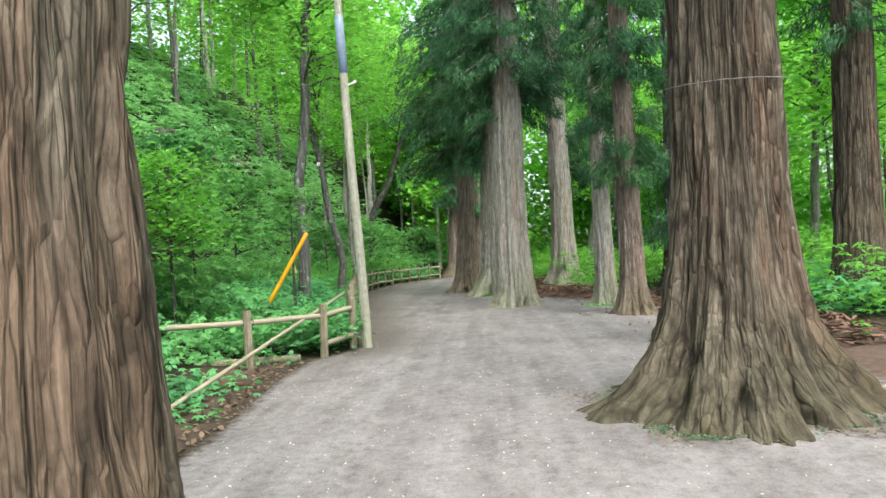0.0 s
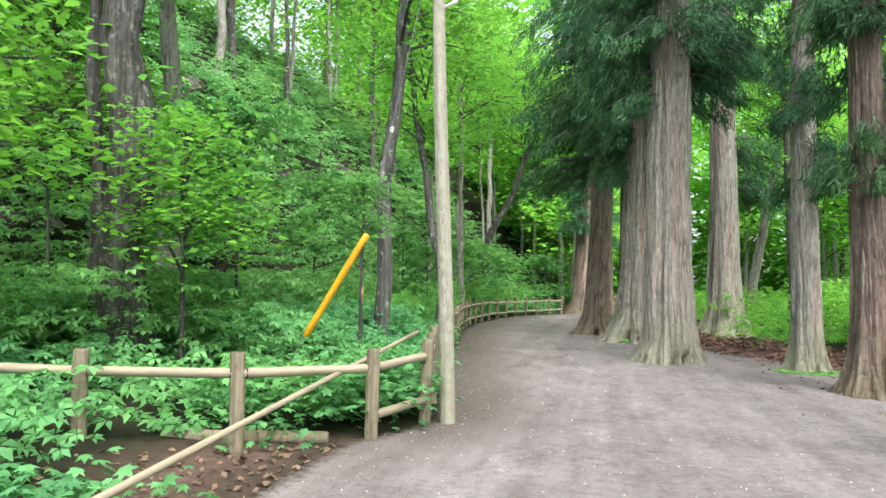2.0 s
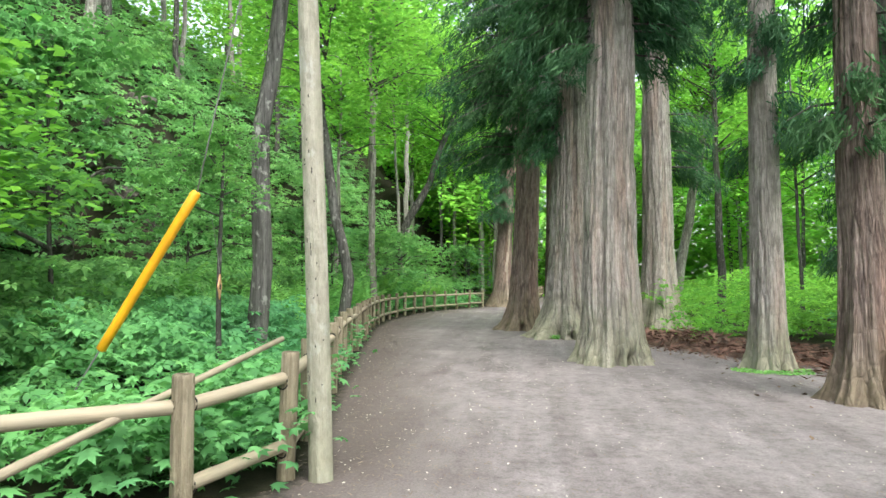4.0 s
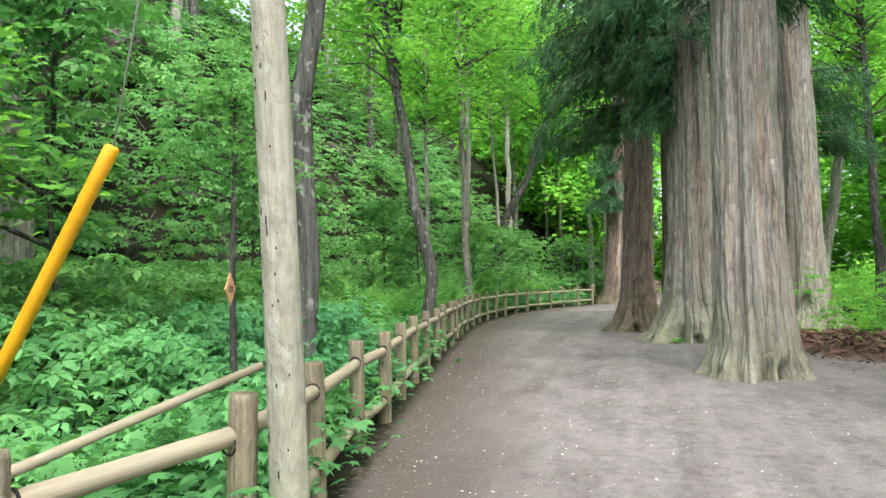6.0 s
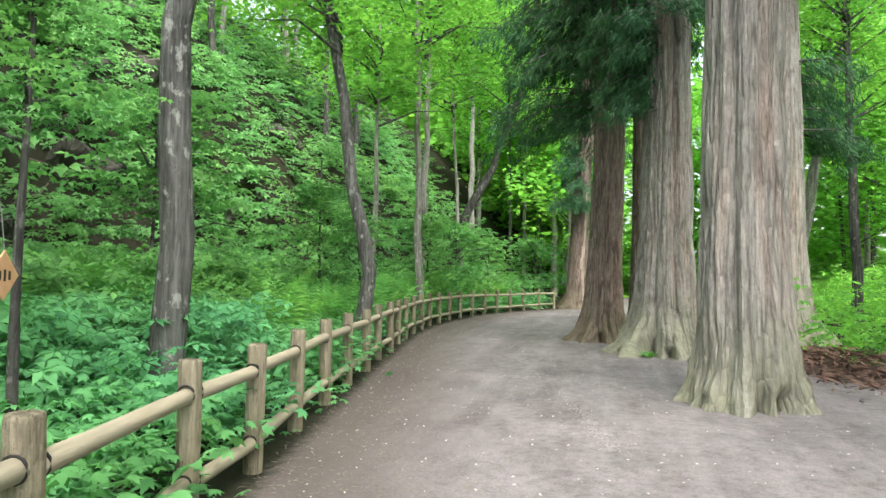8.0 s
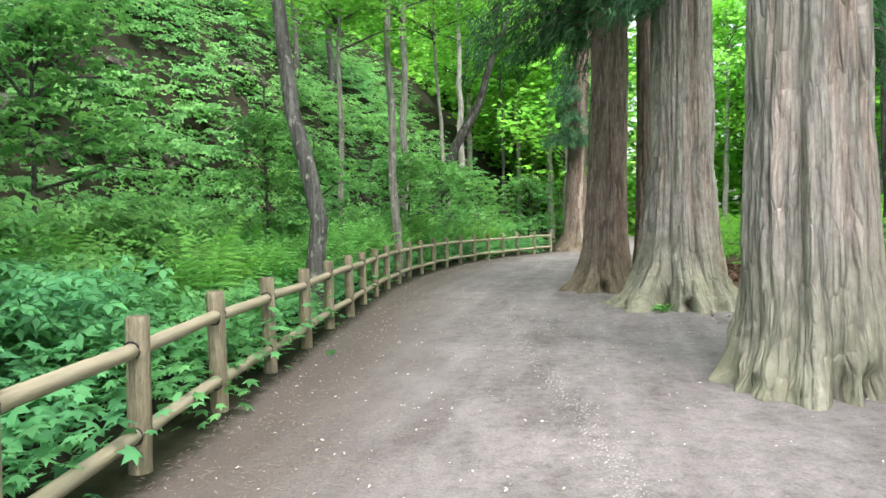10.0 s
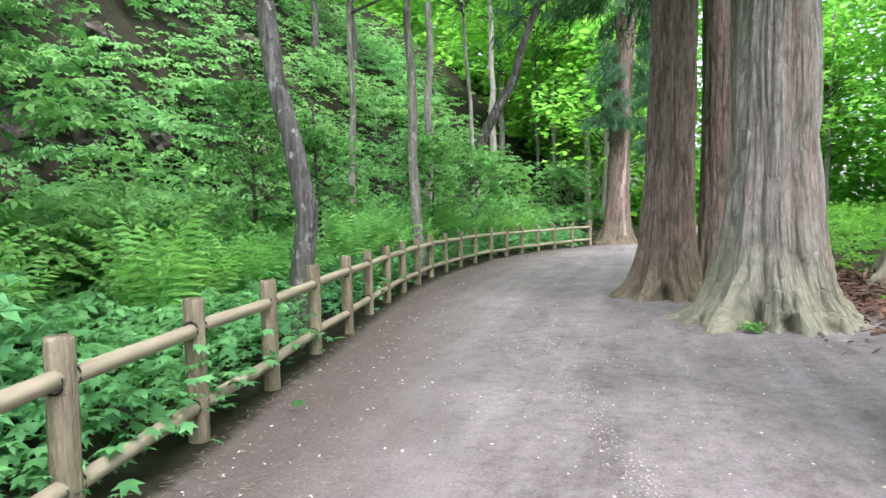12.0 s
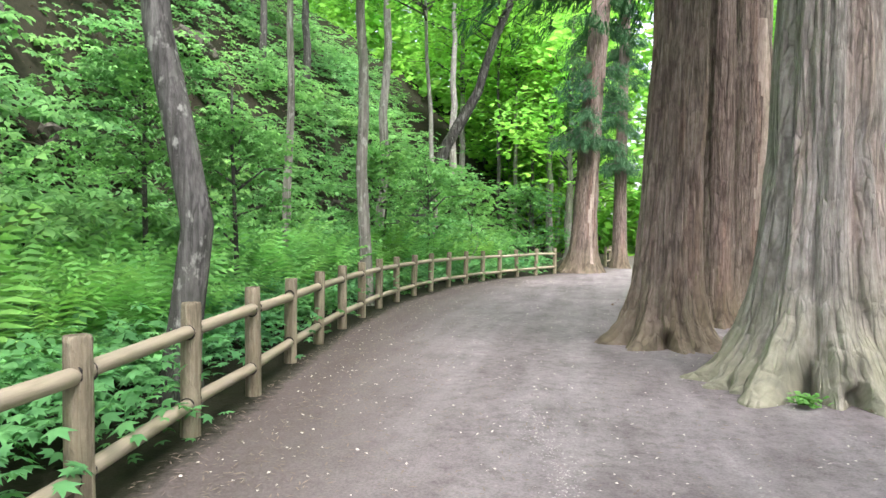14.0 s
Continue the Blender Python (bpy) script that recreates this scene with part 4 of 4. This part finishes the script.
for k in range(170):
    y = 9 + 28 * ug.random()
    hx = np.interp(y, HILL_Y, HILL_X)
    fern(min(hx + 2.9 - 3.2 * ug.random(), float(left_edge(y)) - 1.2), y, 1.0 + 0.75 * ug.random(), 400 + k)


# ---------------- fence ----------------
def post_mesh(h=0.87, r=0.064):
    xs = [-0.2, 0, 0.1, 0.3, 0.5, 0.7, h - 0.02, h - 0.004, h, h]
    rs = [r * 1.02, r * 1.02, r, r * 0.99, r, r * 0.985, r * 0.98, r * 0.93, r * 0.85, 0.0]
    v, f = tube([(0, 0, z) for z in xs], rs, 18)
    v = v + np.random.default_rng(9).normal(0, 0.0012, v.shape)
    return raw_mesh("post", v, f, POST_WOOD, True)


POST = post_mesh()
# dark ring paints the shaded gap where a rail enters its post
RING, RF = tube([(0.045 * math.cos(a), 0, 0.045 * math.sin(a)) for a in np.linspace(0, 2 * math.pi, 15)], [0.006] * 15, 5)
RINGM = raw_mesh("rail_socket_shade", RING, RF, HOLE, True)
fence = thing("fence", "weathered round-wood fence with two rails following the path", "fence", at=pose(0, 0, 0))
fg = np.random.default_rng(21)
tops = []
for k, (x, y) in enumerate(FENCE):
    zb = 0.0 + fg.normal(0, 0.008)
    p = part("post", POST, fence, "", pose(x, y, zb, fg.normal(0, 0.9), fg.normal(0, 0.9), fg.random() * 360))
    tops.append((x, y, zb))
for k in range(len(FENCE) - 1):
    (x0, y0, z0), (x1, y1, z1) = tops[k], tops[k + 1]
    for h, r in ((0.69, 0.043), (0.22, 0.043)):
        if k < 3 and h < 0.5:
            continue
        jz = fg.normal(0, 0.008)
        rod("rail", (x0, y0, z0 + h + jz), (x1, y1, z1 + h + fg.normal(0, 0.008)), r, rail_m, fence)
        ang = math.atan2(y1 - y0, x1 - x0)
        for (px, py), sgn in (((x0, y0), 1), ((x1, y1), -1)):
            part("rail_socket_shade", RINGM, fence, "", pose(px + sgn * 0.062 * math.cos(ang), py + sgn * 0.062 * math.sin(ang), z0 + h, 0, 0, math.degrees(ang) + 90))
tagged(rod("fallen_log", (-2.4, 3.5, 0.05), (-1.66, 9.25, 0.92), 0.028, rail_m, None, 12, True, 0.022), "long thin peeled log leaning slantwise over the fence", "log")
tagged(rod("ground_log", (-3.4, 6.95, 0.06), (-1.95, 7.35, 0.06), 0.06, POST_WOOD), "short weathered log lying under the fence", "log")

# ---------------- utility pole with its stay ----------------
pole = thing("utility_pole", "weathered grey wooden utility pole leaning beside the path", "pole", at=pose(-1.14, 8.64, 0, 0, -2.4, 0))
zs = [-0.2, 0, *np.linspace(0.4, 7.2, 12)]
pv, pf = tube([(0.008 * math.sin(z * 1.3), 0, z) for z in zs], [0.085 - 0.0035 * z for z in np.clip(zs, 0, None)], 22)
part("shaft", raw_mesh("shaft", pv, pf, POLE_WOOD, True), pole)
bv, bf = tube([(0, 0, z) for z in (4.75, 4.76, 5.2, 5.75, 5.76)], [0.06, 0.077, 0.076, 0.075, 0.06], 22)
part("band", raw_mesh("band", bv, bf, BAND, True), pole, "blue-grey metal sleeve")
kv, kf = tube([(0.06, 0, 4.55), (0.14, 0, 4.57), (0.2, 0, 4.6), (0.215, 0, 4.6)], [0.012, 0.02, 0.026, 0.0], 10)
part("bracket", raw_mesh("bracket", kv, kf, CERAMIC, True), pole, "small white bracket")
stay = thing("stay_wire", "steel stay wire with a yellow plastic guard", "cable", at=pose(0, 0, 0))
rod("guard", (-2.83, 8.66, 0.86), (-2.13, 8.70, 2.03), 0.036, YELLOW, stay, 14)
rod("lower_wire", (-3.38, 8.63, -0.03), (-2.83, 8.66, 0.87), 0.006, WIRE, stay, 6)
rod("upper_wire", (-2.13, 8.70, 2.02), (-1.34, 8.64, 5.6), 0.005, WIRE, stay, 6)
rod("insulator", (-1.893, 8.755, 3.19), (-1.878, 8.758, 3.26), 0.024, CERAMIC, stay, 12)

# ---------------- small things ----------------
def boulder(x, y, s, seed):
    bm = bmesh.new()
    bmesh.ops.create_icosphere(bm, subdivisions=3, radius=1)
    o = Vector((seed * 3.7, seed * 1.3, 0))
    for v in bm.verts:
        k = 0.75 + 0.5 * noise.noise(v.co * 1.1 + o) + 0.16 * noise.noise(v.co * 3.5 + o)
        v.co = Vector((v.co.x * s * k, v.co.y * s * 0.8 * k, v.co.z * s * 0.6 * k))
    me = bpy.data.meshes.new("boulder")
    bm.to_mesh(me)
    bm.free()
    me.materials.append(ROCK)
    ob = new("boulder", me)
    ob.matrix_basis = pose(x, y, float(land(x, y)) + 0.1 * s, 0, 35, seed * 77 % 360)
    return tagged(ob, "dark mossy rock half buried in the slope", "rock", "rocks on the slope")


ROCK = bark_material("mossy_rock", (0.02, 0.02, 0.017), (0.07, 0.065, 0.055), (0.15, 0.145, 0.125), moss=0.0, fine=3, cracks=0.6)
bg = np.random.default_rng(8)
for k in range(26):
    y = 8 + 26 * bg.random()
    boulder(np.interp(y, HILL_Y, HILL_X) - 1.0 - 6.5 * bg.random(), y, 0.4 + 0.7 * bg.random(), k + 1)


def flakes(name, label, x, y, size, mat, tilt, shape, category, lift=0.012):
    p = np.stack([x, y, land(x, y) + lift], 1)
    v, f = leaves(p, size, tilt, 0.0, shape, None, lg)
    return tagged(new(name, raw_mesh(name, v, f, mat)), label, category, kind="stuff")


lg = np.random.default_rng(15)
n = 4200
y = -2 + 36 * lg.random(n)
x = left_edge(y) + 0.1 + (np.interp(y, EDGE_Y, EDGE_R) - left_edge(y)) * lg.random(n) ** 1.2
flakes("fallen_petals", "pale petals and leaf scraps scattered on the path", x, y, 0.024, PETAL, 0.3, RHOMB, "litter")
n = 5600
y = 3 + 30 * lg.random(n)
x = left_edge(y) - 0.1 + np.abs(lg.normal(0, 0.9, n))
flakes("cedar_twigs", "brown needle twigs strewn along the path edge", x, y, 0.055, TWIG, 0.15, CHIP, "litter")
n = 6500
y = -1 + 34 * lg.random(n)
x = left_edge(y) + 0.1 + (np.interp(y, EDGE_Y, EDGE_R) - left_edge(y)) * lg.random(n)
flakes("path_twigs", "short brown needle twigs scattered over the trodden earth", x, y, 0.05, TWIG, 0.1, CHIP, "litter")
n = 2600
y = np.concatenate([-3 + 10.3 * lg.random(1200), 8 + 22 * lg.random(1400)])
x = np.concatenate([left_edge(y[:1200]) - 0.05 - np.abs(lg.normal(0, 0.8, 1200)), np.interp(y[1200:], EDGE_Y, EDGE_R) + 0.3 + lg.normal(0, 0.9, 1400)])
sy = 6 + 32 * lg.random(5200)
sx = np.interp(sy, HILL_Y, HILL_X) - 0.2 - 9 * lg.random(5200)
x, y = np.concatenate([x, sx]), np.concatenate([y, sy])
flakes("dry_leaves", "brown dead leaves on the bare soil and the slope", x, y, 0.07, DRYLEAF, 0.4, RHOMB, "litter", 0.02)
n = 900
a, q = lg.random(n) * 6.283, lg.random(n) ** 0.6
flakes("moss_patch", "bright green moss round a cedar foot", 4.05 + np.cos(a) * 0.62 * q, 15.2 + np.sin(a) * 0.5 * q, 0.05, LEAF_FERN, 0.5, RHOMB, "moss", 0.02)
ring = [(3.35 + 0.605 * math.cos(a), 3.8 + 0.605 * math.sin(a), 3.05 + 0.05 * math.sin(a)) for a in np.linspace(0, 2 * math.pi, 49)]
rv, rf = tube(ring, [0.004] * 49, 6)
tagged(new("wire_loop", raw_mesh("wire_loop", rv, rf, WIRE, True)), "thin steel wire tied round a cedar trunk", "wire")

# small diamond-shaped board hung on a sapling
sign = thing("hanging_board", "small orange diamond-shaped wooden board hung on a cord", "sign", at=pose(-3.03, 10.99, 1.3, 0, 0, 107))
bm = bmesh.new()
bmesh.ops.create_cube(bm, size=1)
for v in bm.verts:
    v.co = Vector((v.co.x * 0.2, v.co.y * 0.012, v.co.z * 0.2))
bmesh.ops.bevel(bm, geom=bm.edges[:], offset=0.003, segments=1, affect="EDGES")
bmesh.ops.rotate(bm, verts=bm.verts, cent=(0, 0, 0), matrix=Matrix.Rotation(radians(45), 3, "Y"))
bme = bpy.data.meshes.new("board")
bm.to_mesh(bme)
bm.free()
bme.materials.append(BOARD)
part("board", bme, sign)
for k, (bx, ln) in enumerate(((-0.045, 0.05), (0.0, 0.065), (0.045, 0.05))):
    bm = bmesh.new()
    bmesh.ops.create_cube(bm, size=1)
    for v in bm.verts:
        v.co = Vector((bx + v.co.x * 0.018, -0.0075 + v.co.y * 0.003, v.co.z * ln))
    bme = bpy.data.meshes.new("lettering")
    bm.to_mesh(bme)
    bm.free()
    bme.materials.append(INK)
    part("lettering", bme, sign, "dark unreadable lettering")
cv, cf = tube([(0, 0, 0.13), (0.01, 0.03, 0.35), (-0.05, 0.09, 0.75)], [0.003] * 3, 5)
part("cord", raw_mesh("cord", cv, cf, WIRE, True), sign)

n = 40
clumps("root_seedling", "little green seedling in a root hollow", 0.9 + 0.05 * lg.normal(0, 1, n), 20.12 + 0.03 * lg.normal(0, 1, n), 0.06, 0.03, 3, 0.06, LEAF_FERN, lg, 0.8, RHOMB, 0.5, "plant")

n = 1300
y = 13.4 + 6.2 * lg.random(n)
x = np.interp(y, [13.4, 14.7, 16.2, 17.6, 19.6], [0.28, 0.0, -0.42, -0.82, -1.3]) + lg.normal(0, 0.075, n)
flakes("rut_crumbs", "pale dry crumbs of earth along a shallow rut", x, y, 0.016, CRUMB, 0.3, RHOMB, "soil crumbs")
kx, ky = FENCE[7]
kd = Vector((0.3 - kx, 7.0 - ky, 0)).normalized() * 0.064
rod("knot", (kx + kd.x * 0.85, ky + kd.y * 0.85, 0.71), (kx + kd.x * 1.06, ky + kd.y * 1.06, 0.71), 0.026, HOLE, fence, 12)

far_fence = thing("fence", "far stretch of the round-wood fence beyond the bend", "fence", at=pose(0, 0, 0))
far_spots = [(float(left_edge(q)) - 0.25, float(q)) for q in np.arange(44.5, 64, 1.5)]
for k, (x, y) in enumerate(far_spots):
    part("post", POST, far_fence, "", pose(x, y, float(land(x, y)), 0, 0, k * 40))
    if k:
        px, py = far_spots[k - 1]
        for h in (0.69, 0.22):
            rod("rail", (px, py, float(land(px, py)) + h), (x, y, float(land(x, y)) + h), 0.043, rail_m, far_fence)
arc = [(-4.35 + 0.28 * math.sin(a), 34.0, 1.15 - 0.45 * math.cos(a)) for a in np.linspace(0.6, 3.7, 12)]
av, af = tube([(-4.35, 34.0, float(land(-4.35, 34.0)) - 0.05), (-4.3, 34.0, 0.6), *arc], [0.016, 0.015, *np.linspace(0.014, 0.006, 12)], 7)
tagged(new("bent_branch", raw_mesh("bent_branch", av, af, BARK_PALE, True)), "pale bare branch bent into an arc", "branch")

# damp soil litter and moss gathered against the roots of the cedar with the wire
rg = np.random.default_rng(77)
n = 5200
a = rg.random(n) * 6.283
q = 1.0 + np.abs(rg.normal(0, 0.22, n)) + 0.16 * np.sin(a * 5) + 0.1 * np.sin(a * 11 + 1)
flakes("root_litter", "dark damp twigs gathered round a cedar's roots", 3.33 + np.cos(a) * q, 3.8 + np.sin(a) * q, 0.06, TWIG, 0.35, CHIP, "litter", 0.015)
n = 2600
a = rg.random(n) * 6.283
q = 0.98 + np.abs(rg.normal(0, 0.13, n)) + 0.16 * np.sin(a * 5) + 0.1 * np.sin(a * 3 + 2)
flakes("root_moss", "dull green moss round a cedar's roots", 3.33 + np.cos(a) * q, 3.8 + np.sin(a) * q, 0.03, NEEDLE, 0.6, RHOMB, "moss", 0.02)

# dead sticks lying on the slope
dg = np.random.default_rng(91)
for k in range(46):
    y = 9 + 28 * dg.random()
    x = float(np.interp(y, HILL_Y, HILL_X)) - 0.3 - 6 * dg.random()
    a, ln = dg.normal(0.6, 0.9), 0.7 + 1.3 * dg.random()
    us = np.linspace(0, 1, 6)
    bx, by = x + us * ln * math.cos(a), y + us * ln * math.sin(a)
    bz = land(bx, by) + 0.05 + 0.25 * us * dg.random() + dg.normal(0, 0.03, 6)
    dv, df = tube(np.stack([bx - x, by - y, bz - bz[0]], 1), np.linspace(0.026, 0.008, 6), 6)
    ob = new("dead_branch", raw_mesh("dead_branch", dv, df, TWIG, True))
    ob.matrix_basis = pose(x, y, float(bz[0]))
    tagged(ob, "bare brown dead branch lying on the slope", "branch", "dead branches on the slope")

# reddish cedar brush swept up along the far edge of the trodden earth
hg = np.random.default_rng(58)
n = 5200
y = 6.5 + 22 * hg.random(n)
x = np.interp(y, EDGE_Y, EDGE_R) + 0.75 + hg.normal(0, 0.55, n)
heap = np.clip(np.sin(y * 1.9) * np.sin(y * 0.83 + 1) + 0.35, 0, 1) * np.exp(-((x - np.interp(y, EDGE_Y, EDGE_R) - 0.8) / 0.7) ** 2)
BRUSH = plain("reddish_dead_needles", (0.2, 0.115, 0.085), 0.95, 0.6, 3)
p = np.stack([x, y, land(x, y) + 0.02 + 0.3 * heap * hg.random(n)], 1)
hv, hf = leaves(p, 0.24, 0.45, 0.2, CHIP, None, hg)
tagged(new("cedar_brush", raw_mesh("cedar_brush", hv, hf, BRUSH)), "reddish brown fallen cedar brush in low heaps", "litter", kind="stuff")

# pale flower stalk among the herbs
sx, sy = 8.15, 11.6
sz = float(land(sx, sy))
stalk = thing("flower_stalk", "single pale flower stalk standing out of the herbs", "plant", at=pose(sx, sy, sz))
tv, tf = tube([(0, 0, -0.05), (0.01, 0, 0.5), (0.0, 0.01, 1.0), (0.012, 0, 1.34)], [0.012, 0.011, 0.009, 0.006], 7)
STEM = plain("pale_dry_stem", (0.42, 0.36, 0.2), 0.8, 0.3)
part("stem", raw_mesh("stem_tube", tv, tf, STEM, True), stalk)
tv, tf = tube([(0.012, 0, 1.3), (0.012, 0, 1.34), (0.014, 0, 1.41), (0.013, 0, 1.47), (0.012, 0, 1.5)], [0.008, 0.028, 0.036, 0.024, 0.0], 9)
part("flower_head", raw_mesh("flower_head", tv + hg.normal(0, 0.003, tv.shape), tf, PETAL, True), stalk, "small pale seed head")

# nail holes and short cracks in the pole's face
for k in range(26):
    h, a = 0.5 + 2.6 * hg.random(), -1.75 + hg.normal(0, 0.4)
    rr = 0.085 - 0.0035 * h
    wx, wy = 0.008 * math.sin(h * 1.3) + rr * math.cos(a), rr * math.sin(a)
    ln = 0.006 + 0.02 * hg.random() ** 2
    nv, nf = tube([(wx, wy, h - ln), (wx, wy, h - ln * 0.6), (wx, wy, h + ln * 0.6), (wx, wy, h + ln)], [0.0005, 0.0035, 0.0035, 0.0005], 6)
    part("nail_hole", raw_mesh("nail_hole", nv, nf, HOLE, True), pole)
